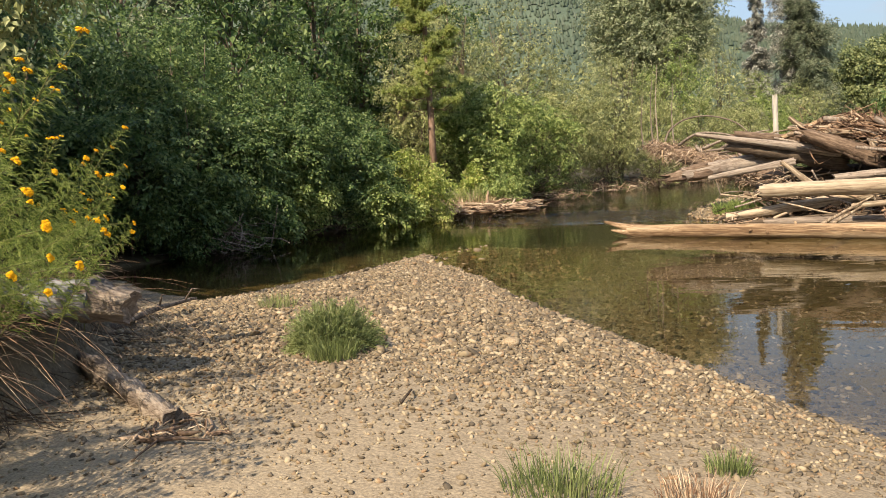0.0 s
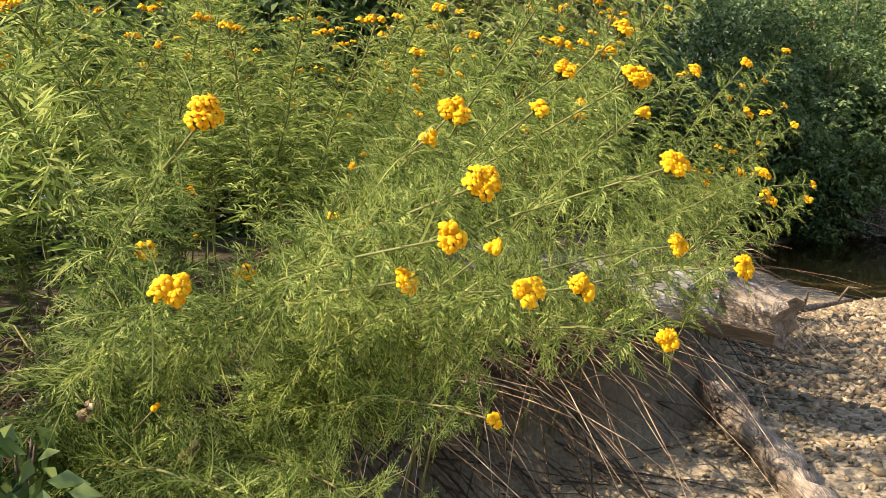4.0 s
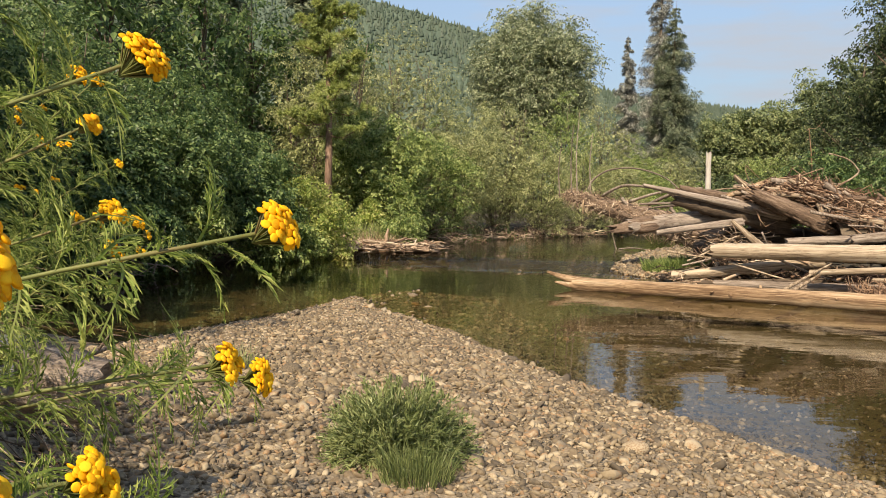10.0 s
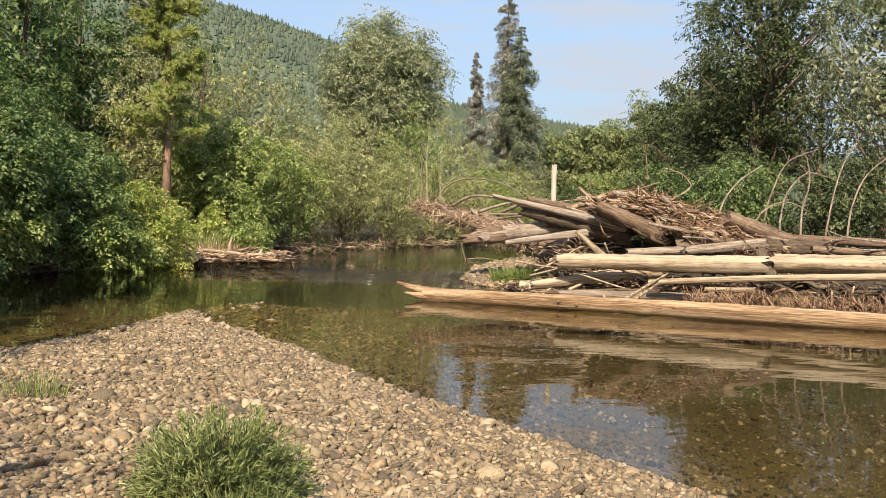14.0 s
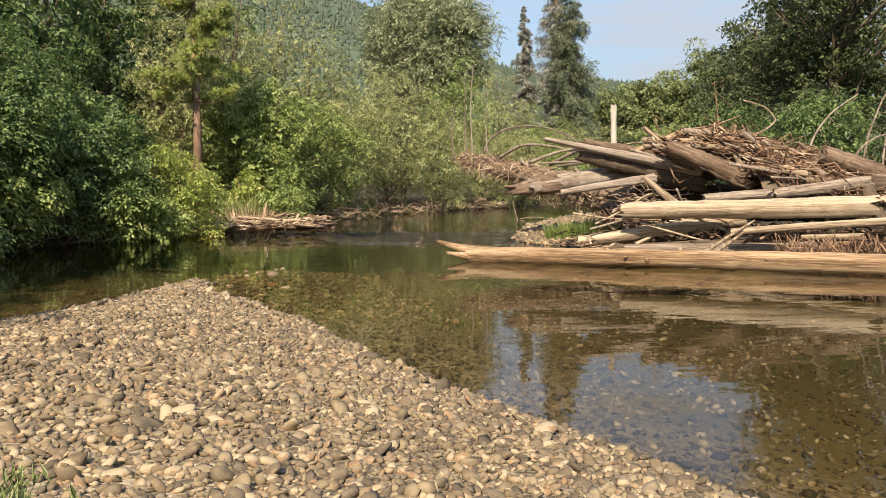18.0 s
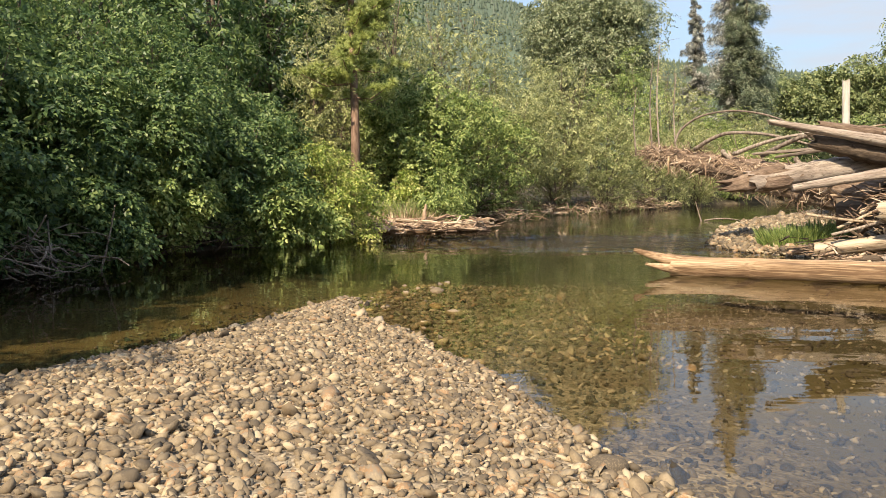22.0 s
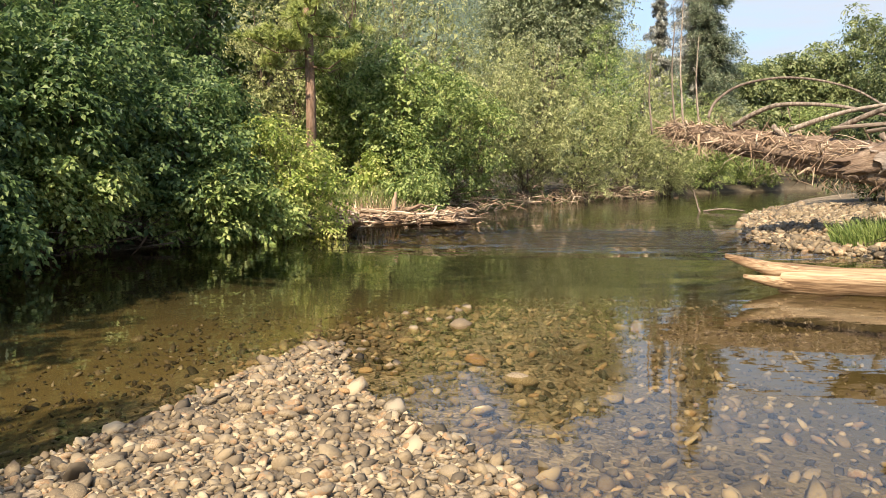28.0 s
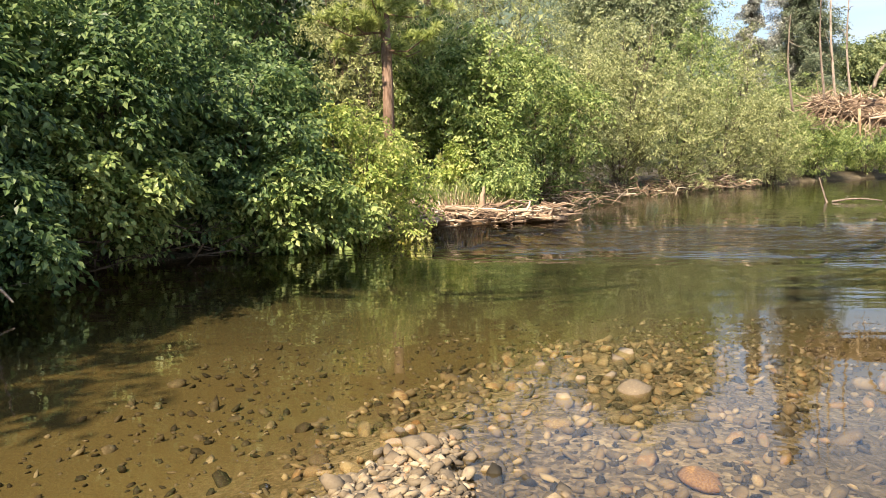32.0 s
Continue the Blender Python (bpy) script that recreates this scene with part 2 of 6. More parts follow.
M_TSTEM = surface("tansy_stem", [(0.3, (0.085, 0.1, 0.03)), (0.55, (0.15, 0.16, 0.052)), (0.8, (0.18, 0.115, 0.055))], scale=5, rough=0.6, bump=0.2, bump_scale=60, vary=0.4, distance=0.002)
M_FLOWER = surface("tansy_flower", [(0.25, (0.72, 0.34, 0.006)), (0.5, (0.9, 0.5, 0.012)), (0.8, (0.98, 0.65, 0.03))], scale=30, rough=0.75, bump=0.3,
                   bump_scale=900, vary=0.5, leaf=0.3, distance=0.001)
M_STRAW = surface("dry_stalk", [(0.2, (0.14, 0.075, 0.045)), (0.5, (0.34, 0.22, 0.14)), (0.8, (0.56, 0.43, 0.3))], scale=6, rough=0.8, bump=0, bump_scale=30, vary=0.8)
M_ROOT = surface("brown_roots", [(0.15, (0.05, 0.028, 0.018)), (0.5, (0.17, 0.1, 0.062)), (0.85, (0.33, 0.215, 0.14))], scale=4, rough=0.9, bump=0, bump_scale=30, vary=0.9)
M_SOIL = surface("bank_soil", [(0.25, (0.05, 0.038, 0.027)), (0.55, (0.13, 0.098, 0.068)), (0.8, (0.22, 0.175, 0.125))], scale=3, rough=0.95, bump=0.8, bump_scale=35, distance=0.03)
M_CLIFF = surface("pale_cliff", [(0.3, (0.2, 0.17, 0.14)), (0.6, (0.42, 0.36, 0.31)), (0.8, (0.55, 0.48, 0.42))], scale=0.05, rough=0.9, bump=0.8, bump_scale=0.4, distance=2)
# both hill greens are made paler and bluer to carry the distance haze
M_HILL = surface("hazed_wooded_hill", [(0.3, (0.06, 0.085, 0.058)), (0.6, (0.085, 0.115, 0.078)), (0.85, (0.12, 0.145, 0.095))], scale=0.03, rough=0.95, bump=0.6, bump_scale=0.3, distance=2)
M_HILLTREE = leafy("hazed_hill_conifer", (0.095, 0.135, 0.095), (0.125, 0.168, 0.118), (0.165, 0.205, 0.14), leaf=0.5, scale=0.02, vary=0.2, spec=0.15)


# ---- building helpers ----
class Geo:
    """Gathers points and faces of one mesh."""

    def __init__(self):
        self.v, self.f = [], []

    def add(self, verts, faces):
        k = len(self.v)
        self.v.extend([tuple(p) for p in verts])
        self.f.extend([tuple(i + k for i in q) for q in faces])

    def tube(self, pts, radii, sides=6, cap=True, lump=0.0, rng=random):
        pts = [Vector(p) for p in pts]
        rings, up = [], None
        for i, p in enumerate(pts):
            d = (pts[min(i + 1, len(pts) - 1)] - pts[max(i - 1, 0)]).normalized()
            if up is None:
                up = d.orthogonal().normalized()
            up = (up - d * up.dot(d)).normalized()
            side = d.cross(up)
            rings.append([p + (up * math.cos(a) + side * math.sin(a)) * radii[i] * (1 + lump * rng.uniform(-1, 1))
                          for a in (2 * math.pi * k / sides for k in range(sides))])
        verts = [q for ring in rings for q in ring]
        faces = [(i * sides + k, i * sides + (k + 1) % sides, (i + 1) * sides + (k + 1) % sides, (i + 1) * sides + k)
                 for i in range(len(pts) - 1) for k in range(sides)]
        if cap:
            faces += [tuple(range(sides - 1, -1, -1)), tuple((len(pts) - 1) * sides + k for k in range(sides))]
        self.add(verts, faces)

    def mesh(self, name, material, smooth=True):
        me = bpy.data.meshes.new(name)
        me.from_pydata(self.v, [], self.f)
        me.materials.append(material)
        if smooth:
            me.shade_smooth()
        return me


def array_mesh(name, verts, faces, material, smooth=False):
    """A mesh from numpy arrays; all faces have the same number of corners."""
    me = bpy.data.meshes.new(name)
    nv, (nf, k) = len(verts), faces.shape
    me.vertices.add(nv)
    me.vertices.foreach_set("co", np.ascontiguousarray(verts, dtype=np.float32).ravel())
    me.loops.add(nf * k)
    me.loops.foreach_set("vertex_index", np.ascontiguousarray(faces, dtype=np.int32).ravel())
    me.polygons.add(nf)
    me.polygons.foreach_set("loop_start", np.arange(0, nf * k, k, dtype=np.int32))
    me.polygons.foreach_set("use_smooth", np.full(nf, smooth))
    me.materials.append(material)
    me.update(calc_edges=True)
    return me


def part(name, me, parent, label="", at=None):
    ob = new(name, me)
    ob.parent = parent
    if at is not None:
        ob.matrix_basis = at
    if label:
        ob["label"] = label
    return ob


def thing(name, at, label, category, group="", kind=""):
    ob = new(name)
    ob.empty_display_size = 0.2
    ob.matrix_basis = at
    return tagged(ob, label, category, group, kind)


def unit(a):
    return a / np.maximum(np.linalg.norm(a, axis=1, keepdims=True), 1e-9)


def leaves(rng, centres, along, normal, length, width, fold=0.18):
    """Folded leaves of four corners each: points and triangles."""
    n = len(centres)
    along = unit(along)
    side = unit(np.cross(normal, along))
    nor = np.cross(along, side)
    L, W = length.reshape(-1, 1), width.reshape(-1, 1)
    base, tip = centres - along * L * 0.5, centres + along * L * 0.5 - nor * L * 0.1
    lift = nor * W * fold
    mid = centres - along * L * 0.08
    v = np.stack([base, mid + side * W * 0.5 + lift, tip, mid - side * W * 0.5 + lift], 1).reshape(-1, 3)
    i = np.arange(n).reshape(-1, 1) * 4
    return v, np.concatenate([i + np.array([[0, 1, 2]]), i + np.array([[0, 2, 3]])], 0)


def crown_leaves(rng, clumps, radius, per, size, aspect=0.55, flat=0.75, droop=0.15, each=8):
    """Flat sprays of leaves on the outside of their clumps; the leaves of a spray face much the same way."""
    many = max(1, per // each)
    n = len(clumps) * many
    c = np.repeat(clumps, many, 0)
    rad = np.repeat(radius, many).reshape(-1, 1)
    d = unit(rng.normal(size=(n, 3)))
    p = c + d * rng.random((n, 1)) ** 0.3 * rad * np.array([1, 1, flat])
    nor = unit(d * 0.55 + np.array([0, 0, 0.8]) + rng.normal(size=(n, 3)) * 0.3)
    al = d + rng.normal(size=(n, 3)) * 0.5 - np.array([0, 0, droop])
    al = unit(al - nor * np.sum(al * nor, 1, keepdims=True))
    side = np.cross(nor, al)
    p, nor, al, side = (np.repeat(q, each, 0) for q in (p, nor, al, side))
    n *= each
    u = np.tile((np.arange(each) + 0.5) / each, n // each).reshape(-1, 1) + rng.normal(size=(n, 1)) * 0.05
    hand = np.where(np.arange(n) % 2, 1.0, -1.0).reshape(-1, 1)
    s = size * rng.uniform(0.65, 1.3, n)
    q = p + al * (u - 0.35) * size * 3.4 + side * hand * size * (0.62 - 0.4 * u) - np.array([0, 0, 1.0]) * size * 0.35 * u * u + rng.normal(size=(n, 3)) * size * 0.16
    return leaves(rng, q, al * 0.7 + side * hand * (0.9 - 0.5 * u) + rng.normal(size=(n, 3)) * 0.25 - np.array([0, 0, 0.2]), nor + rng.normal(size=(n, 3)) * 0.28, s, s * aspect)


def broadleaf(name, at, label, category, height, spread, clumps, per, leaf, material, seed, base=0.15, stems=1, group="", clump=0.28,
              aspect=0.55, top=1.0, trunk=0.03, bark=None, uneven=0.2):
    """A leafy tree or shrub: trunk, limbs that reach the clumps, and a crown of single leaves with gaps."""
    rng, rnd = np.random.default_rng(seed), random.Random(seed)
    root = thing(name, at, label, category, group)
    zc, hz = height * (base + 1) / 2, height * (1 - base) / 2
    d = unit(rng.normal(size=(clumps, 3)))
    r = 0.5 + 0.5 * rng.random((clumps, 1)) ** 0.55
    lump = 1 + uneven * np.sin(d[:, :1] * 4 + seed) * np.cos(d[:, 1:2] * 5 + d[:, 2:] * 3 + seed * 2)
    shape = np.where(d[:, 2:] > 0, 1.0, 1.15 - 0.15 * top)
    c = d * r * lump * np.array([spread * 0.82, spread * 0.82, hz * 0.86]) * np.concatenate([shape, shape, np.ones_like(shape)], 1)
    c[:, 2] += zc
    c[:, 2] = np.maximum(c[:, 2], 0.12 * height * base + 0.15)
    rad = clump * spread * rng.uniform(0.65, 1.3, clumps)
    v, f = crown_leaves(rng, c, rad, per, leaf, aspect)
    # larger leaves deeper inside close the crown
    n = clumps * 7
    q = unit(rng.normal(size=(n, 3))) * rng.uniform(0.35, 0.82, (n, 1)) * np.array([spread * 0.8, spread * 0.8, hz * 0.86]) + np.array([0, 0, zc])
    q[:, 2] = np.maximum(q[:, 2], 0.2)
    s = max(leaf, 0.045 * spread) * rng.uniform(1.2, 2.2, n)
    v2, f2 = leaves(rng, q, rng.normal(size=(n, 3)), unit(q - np.array([0, 0, zc])) + rng.normal(size=(n, 3)) * 0.4 + np.array([0, 0, 0.5]), s, s * 0.6)
    v, f = np.concatenate([v, v2]), np.concatenate([f, f2 + len(v)])
    part("crown", array_mesh("crown", v, f, material), root)["kind"] = "stuff"
    g, limbs, r0 = Geo(), Geo(), max(0.03, trunk * height)
    for s in range(stems):
        a = rnd.uniform(0, 6.3)
        lean = Vector((math.cos(a), math.sin(a), 0)) * (spread * (0.12 if stems == 1 else 0.4))
        pts = [Vector((0, 0, -0.25)) + lean * 0.15]
        for k in range(1, 6):
            u = k / 5
            pts.append(lean * u + Vector((rnd.uniform(-1, 1) * spread * 0.04, rnd.uniform(-1, 1) * spread * 0.04, height * 0.82 * u)))
        g.tube(pts, [r0 * (1 - 0.8 * k / 5) / (stems ** 0.5) for k in range(6)], 7, lump=0.06, rng=rnd)
        mine = [Vector(q) for i, q in enumerate(c) if i % stems == s]
        for q in mine[:26]:
            u = min(0.85, max(0.12, q.z / (height * 0.82) - 0.25))
            k = min(int(u * 5), 4)
            p0 = pts[k].lerp(pts[k + 1], u * 5 - k)
            m = p0.lerp(q, 0.55) + Vector((rnd.uniform(-1, 1), rnd.uniform(-1, 1), rnd.uniform(-0.3, 0.6))) * spread * 0.08
            rr = r0 * 0.34 * (1 - 0.6 * u) / (stems ** 0.5)
            limbs.tube([p0, m, q], [rr, rr * 0.65, rr * 0.25], 4, cap=False)
    if stems > 1:
        part("stem_clump", g.mesh("stem_clump", bark or M_BARK), root)["kind"] = "stuff"
    else:
        part("trunk", g.mesh("trunk", bark or M_BARK), root)
    part("branchwork", limbs.mesh("branchwork", bark or M_BARK), root)["kind"] = "stuff"
    return root


def conifer(name, at, label, height, spread, seed, material, sparse=1.0, bare=0.05, group="", twig=0.28, thin=1.0, taper=0.9):
    """A conifer: straight tapered trunk, whorls of drooping boughs, and needle sprays along them."""
    rng, rnd = np.random.default_rng(seed), random.Random(seed)
    root = thing(name, at, label, "tree", group)
    g, limbs = Geo(), Geo()
    g.tube([(0, 0, -0.3), (0, 0, height * 0.3), (rnd.uniform(-.1, .1), 0, height * 0.7), (0, 0, height)],
           [height * 0.014, height * 0.011, height * 0.006, 0.01], 8, lump=0.04, rng=rnd)
    P, A = [], []
    z = height * bare
    while z < height * 0.985:
        u = (z - height * bare) / (height * (1 - bare))
        reach = spread * (1 - u) ** taper * rnd.uniform(0.7, 1.12) + 0.15
        for k in range(rnd.choice((4, 5, 6))):
            a = rnd.uniform(0, 6.283)
            rr = reach * rnd.uniform(0.55, 1.1)
            out = Vector((math.cos(a), math.sin(a), 0))
            p0 = Vector((0, 0, z))
            p1, p2 = p0 + out * rr * 0.55 - Vector((0, 0, rr * 0.18)), p0 + out * rr - Vector((0, 0, rr * 0.22))
            limbs.tube([p0, p1, p2], [0.012 + 0.012 * rr, 0.01 + 0.006 * rr, 0.005], 3, cap=False)
            if rnd.random() > sparse:
                continue
            n = max(6, int(rr / spread * (0.7 + rr / spread) * 230 * sparse * thin))
            t = rng.random(n) ** 0.7
            q = np.outer(1 - t, p0) * 0 + np.array(p0) + np.outer(t, np.array(p2 - p0)) + rng.normal(size=(n, 3)) * rr * np.array([0.07, 0.07, 0.13])
            sgn = rng.choice([-1, 1], n).reshape(-1, 1)
            side = np.array((-out.y, out.x, 0))
            q += sgn * side * (rng.random((n, 1)) * 0.28 * rr * (1.05 - t.reshape(-1, 1)))
            P.append(q)
            A.append(np.array(out) * 0.7 + sgn * side * 0.6 + np.array([0, 0, -0.35]) + rng.normal(size=(n, 3)) * 0.3)
        z += height * 0.018 * rnd.uniform(0.8, 1.3)
    P, A = np.concatenate(P), np.concatenate(A)
    nor = np.array([0, 0, 1.0]) + rng.normal(size=P.shape) * 0.35
    s = twig * rng.uniform(0.7, 1.4, len(P))
    v, f = leaves(rng, P, A, nor, s, s * 0.26, -0.1)
    part("crown", array_mesh("crown", v, f, material), root)["kind"] = "stuff"
    part("trunk", g.mesh("trunk", M_BARK), root)
    part("branchwork", limbs.mesh("branchwork", M_BARK), root)["kind"] = "stuff"
    return root


# ---- lie of the land ----
BAR = [(-9.5, 13.6), (-6.9, 11.2), (-5.0, 9.8), (-4.5, 11.2), (-4.0, 12.4), (-3.55, 13.4), (-3.2, 14.4), (-3.0, 15.3), (-2.8, 15.9), (-2.5, 16.2), (-2.3, 15.3), (-2.0, 14.5), (-1.6, 13.9),
       (-1.15, 13.3), (-0.95, 12.6), (-0.5, 12.0), (-0.15, 11.1), (0.15, 10.3), (0.65, 9.2), (1.3, 7.9), (2.15, 6.3), (2.85, 5.0), (3.4, 3.8), (4.1, 2.6), (5.5, 0.2), (8, -4), (14, -14), (30, -40), (-60, -40), (-60, 10), (-14, 12.5)]
FAR = [(-11.2, 14.5), (-10.9, 18), (-10.2, 22), (-9.3, 25.4), (-7.6, 28.9), (-6.4, 32), (-5.6, 34.0), (-3.5, 34.3), (-1.7, 35.0), (-2.9, 37.5), (-3.0, 43),
       (-2.0, 47), (0.5, 53), (6.5, 62), (16, 74), (26, 82), (45, 92), (70, 100), (220, 130), (1600, 300), (1600, 2500), (-1600, 2500), (-1600, 12), (-60, 9)]
JAMBANK = [(4.5, 26.3), (4.6, 24.2), (5.3, 22.6), (6.6, 20.2), (8.2, 18.4), (10.5, 16.6), (13.5, 14.6), (18, 11), (26, 5), (40, -3), (90, -30), (1600, -200), (1600, 250),
           (220, 112), (70, 84), (45, 78), (30, 70), (20, 60), (14, 50), (10, 42), (7.6, 37), (6.7, 34.5), (5.2, 29.5)]
BANK = [(-0.6, -40), (-1.2, -4.5), (-1.6, -2.6), (-2.0, -1.0), (-2.35, 0.5), (-2.15, 1.3), (-2.1, 2.0), (-2.6, 3.4), (-3.3, 4.5), (-4.7, 6.5), (-8.2, 9.8), (-60, 11), (-60, -40)]


def inside(poly, x, y):
    """Signed distance to an outline: positive inside."""
    dist, ins = np.full(x.shape, 1e9), np.zeros(x.shape, bool)
    for (ax, ay), (bx, by) in zip(poly, poly[1:] + poly[:1]):
        t = np.clip(((x - ax) * (bx - ax) + (y - ay) * (by - ay)) / ((bx - ax) ** 2 + (by - ay) ** 2), 0, 1)
        dist = np.minimum(dist, np.hypot(x - ax - t * (bx - ax), y - ay - t * (by - ay)))
        if ay != by:
            ins ^= ((ay > y) != (by > y)) & (x < (bx - ax) * (y - ay) / (by - ay) + ax)
    return np.where(ins, dist, -dist)


def wob(x, y, s, k=0.0):
    return np.sin(x * s * 1.3 + 1.7 * np.sin(y * s * 0.7 + k) + k) * np.cos(y * s * 1.1 + 1.3 * np.sin(x * s * 0.9 + 2 * k))


def height(x, y):
    x, y = np.asarray(x, float), np.asarray(y, float)
    b, f, j, k = inside(BAR, x, y), inside(FAR, x, y), inside(JAMBANK, x, y), inside(BANK, x, y)
    low = np.clip((y - 5) / 12, 0, 1)
    bar = (0.52 - 0.4 * low) * (1 - np.exp(-np.maximum(b, 0) / 2.0)) + 0.012 * wob(x, y, 2.2) + 0.02 * wob(x, y, 0.8, 2)
    step = np.clip(k / 0.24, 0, 1)
    bar = bar + 0.66 * step * step * (3 - 2 * step) + 0.25 * np.clip((k - 0.7) / 3, 0, 1) + 0.05 * wob(x, y, 1.6, 1) * np.clip(k, 0, 1)
    far = 0.9 * (1 - np.exp(-np.maximum(f, 0) / 2.2)) + np.clip((f - 8) * 0.05, 0, 3) + 0.08 * wob(x, y, 0.7, 3) * np.clip(f, 0, 1)
    jam = 0.55 * (1 - np.exp(-np.maximum(j, 0) / 2.5)) + np.clip((j - 6) * 0.04, 0, 2) + 0.06 * wob(x, y, 0.9, 4) * np.clip(j, 0, 1)
    left = np.clip((-x - 2.2 + (y - 17) * 0.12) / 3, 0, 1)
    deep = 0.44 + 0.16 * left + 0.26 * np.clip((x - 1.2) / 3, 0, 1) + 0.3 * np.clip((y - 20) / 4, 0, 1) + 0.3 * np.clip((y - 26) / 10, 0, 1)
    shore = np.maximum(np.maximum(b, f), j)
    across = x + 1.95 - (y - 16) * 0.12
    spit = np.exp(-(across / np.where(across < 0, 0.9, 1.7)) ** 2 - ((y - 16.6) / 2.9) ** 4)
    slope = (1 - np.exp(np.minimum(b, 0) / (3.0 - 1.4 * left))) * (1 - np.exp(np.minimum(f, 0) / 0.8)) * (1 - np.exp(np.minimum(j, 0) / 1.1))
    bed = -deep * slope * (1 - 0.9 * spit) - 0.04 + 0.012 * wob(x, y, 1.9, 5) + 0.03 * np.exp(-((across + 0.75) / 0.25) ** 2 - ((y - 16.2) / 1.9) ** 4)
    land = np.where(b >= np.maximum(f, j), bar, np.where(f >= j, far, jam))
    return np.where(shore > 0, np.maximum(land, 0.0), bed)


def ground_z(x, y):
    return float(height(np.array([x]), np.array([y]))[0])


# ---- ground, water, hills ----
def ground_material():
    m = surface("gravel_ground", [(0.2, (0.08, 0.062, 0.042)), (0.45, (0.165, 0.128, 0.086)), (0.62, (0.24, 0.19, 0.128)), (0.8, (0.32, 0.265, 0.185))],
                scale=1.2, rough=0.95, bump=0.7, bump_scale=28, distance=0.02, fine=0.9)
    n, l = m.node_tree.nodes, m.node_tree.links
    b = n["Principled BSDF"]
    col = b.inputs["Base Color"].links[0].from_socket
    geo, sep = n.new("ShaderNodeNewGeometry"), n.new("ShaderNodeSeparateXYZ")
    l.new(geo.outputs["Position"], sep.inputs[0])

    def band(lo, hi, axis="Z"):
        r = n.new("ShaderNodeMapRange")
        r.inputs["From Min"].default_value, r.inputs["From Max"].default_value = lo, hi
        l.new(sep.outputs[axis], r.inputs["Value"])
        return r.outputs["Result"]

    def mixed(a, colour, fac):
        x = n.new("ShaderNodeMix")
        x.data_type = "RGBA"
        l.new(a, x.inputs["A"])
        x.inputs["B"].default_value = (*colour, 1)
        l.new(fac, x.inputs["Factor"])
        return x.outputs["Result"]

    soil = n.new("ShaderNodeAttribute")
    soil.attribute_name = "soil"
    vor = n.new("ShaderNodeTexVoronoi")
    vor.inputs["Scale"].default_value = 34
    l.new(geo.outputs["Position"], vor.inputs["Vector"])
    hs = n.new("ShaderNodeSeparateColor")
    l.new(vor.outputs["Color"], hs.inputs[0])
    x = n.new("ShaderNodeMix")
    x.data_type, x.blend_type = "RGBA", "OVERLAY"
    x.inputs["Factor"].default_value = 0.6
    l.new(col, x.inputs["A"])
    l.new(hs.outputs[0], x.inputs["B"])
    # sand and fine grit on the upper bar
    grit = n.new("ShaderNodeTexNoise")
    grit.inputs["Scale"].default_value, grit.inputs["Detail"].default_value = 55, 6
    l.new(geo.outputs["Position"], grit.inputs["Vector"])
    tone = n.new("ShaderNodeValToRGB")
    tone.color_ramp.elements[0].position, tone.color_ramp.elements[0].color = 0.33, (0.19, 0.148, 0.1, 1)
    tone.color_ramp.elements[1].position, tone.color_ramp.elements[1].color = 0.68, (0.36, 0.29, 0.2, 1)
    l.new(grit.outputs["Fac"], tone.inputs["Fac"])
    sandy = n.new("ShaderNodeAttribute")
    sandy.attribute_name = "sand"
    sx = n.new("ShaderNodeMix")
    sx.data_type = "RGBA"
    l.new(x.outputs["Result"], sx.inputs["A"])
    l.new(tone.outputs["Color"], sx.inputs["B"])
    l.new(sandy.outputs["Fac"], sx.inputs["Factor"])
    out = mixed(sx.outputs["Result"], (0.088, 0.067, 0.026), band(-0.02, -0.34))     # brown silt tone that comes in with depth, for light lost in the water
    out = mixed(out, (0.04, 0.037, 0.019), band(-0.4, -0.75))                          # deeper still, the loss of light is painted as a darker bed
    silt = n.new("ShaderNodeAttribute")
    silt.attribute_name = "silt"
    out = mixed(out, (0.14, 0.105, 0.042), silt.outputs["Fac"])                        # amber silt in the slack water
    out = mixed(out, (0.05, 0.04, 0.025), soil.outputs["Fac"])                        # soil and litter on the banks, darkened for the shade under the overhang
    l.new(out, b.inputs["Base Color"])
    return m


M_GROUND = ground_material()


def axis_steps(parts):
    out = []
    for lo, hi, step in parts:
        out.extend(np.arange(lo, hi - 1e-6, step))
    return np.array(out + [parts[-1][1]])


gx = axis_steps([(-1500, -300, 200), (-300, -60, 40), (-60, -16, 4), (-16, -8, 0.5), (-8, 7, 0.14), (7, 20, 0.5), (20, 60, 4), (60, 300, 40), (300, 1500, 200)])
gy = axis_steps([(-300, -40, 40), (-40, -8, 4), (-8, -2, 0.4), (-2, 19, 0.14), (19, 40, 0.5), (40, 100, 2.5), (100, 300, 25), (300, 2300, 200)])
GX, GY = np.meshgrid(gx, gy)
nx, ny = len(gx), len(gy)
idx = np.arange(nx * ny).reshape(ny, nx)
quads = np.stack([idx[:-1, :-1].ravel(), idx[:-1, 1:].ravel(), idx[1:, 1:].ravel(), idx[1:, :-1].ravel()], 1)
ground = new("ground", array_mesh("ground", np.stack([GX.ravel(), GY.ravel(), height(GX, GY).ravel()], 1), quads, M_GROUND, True))
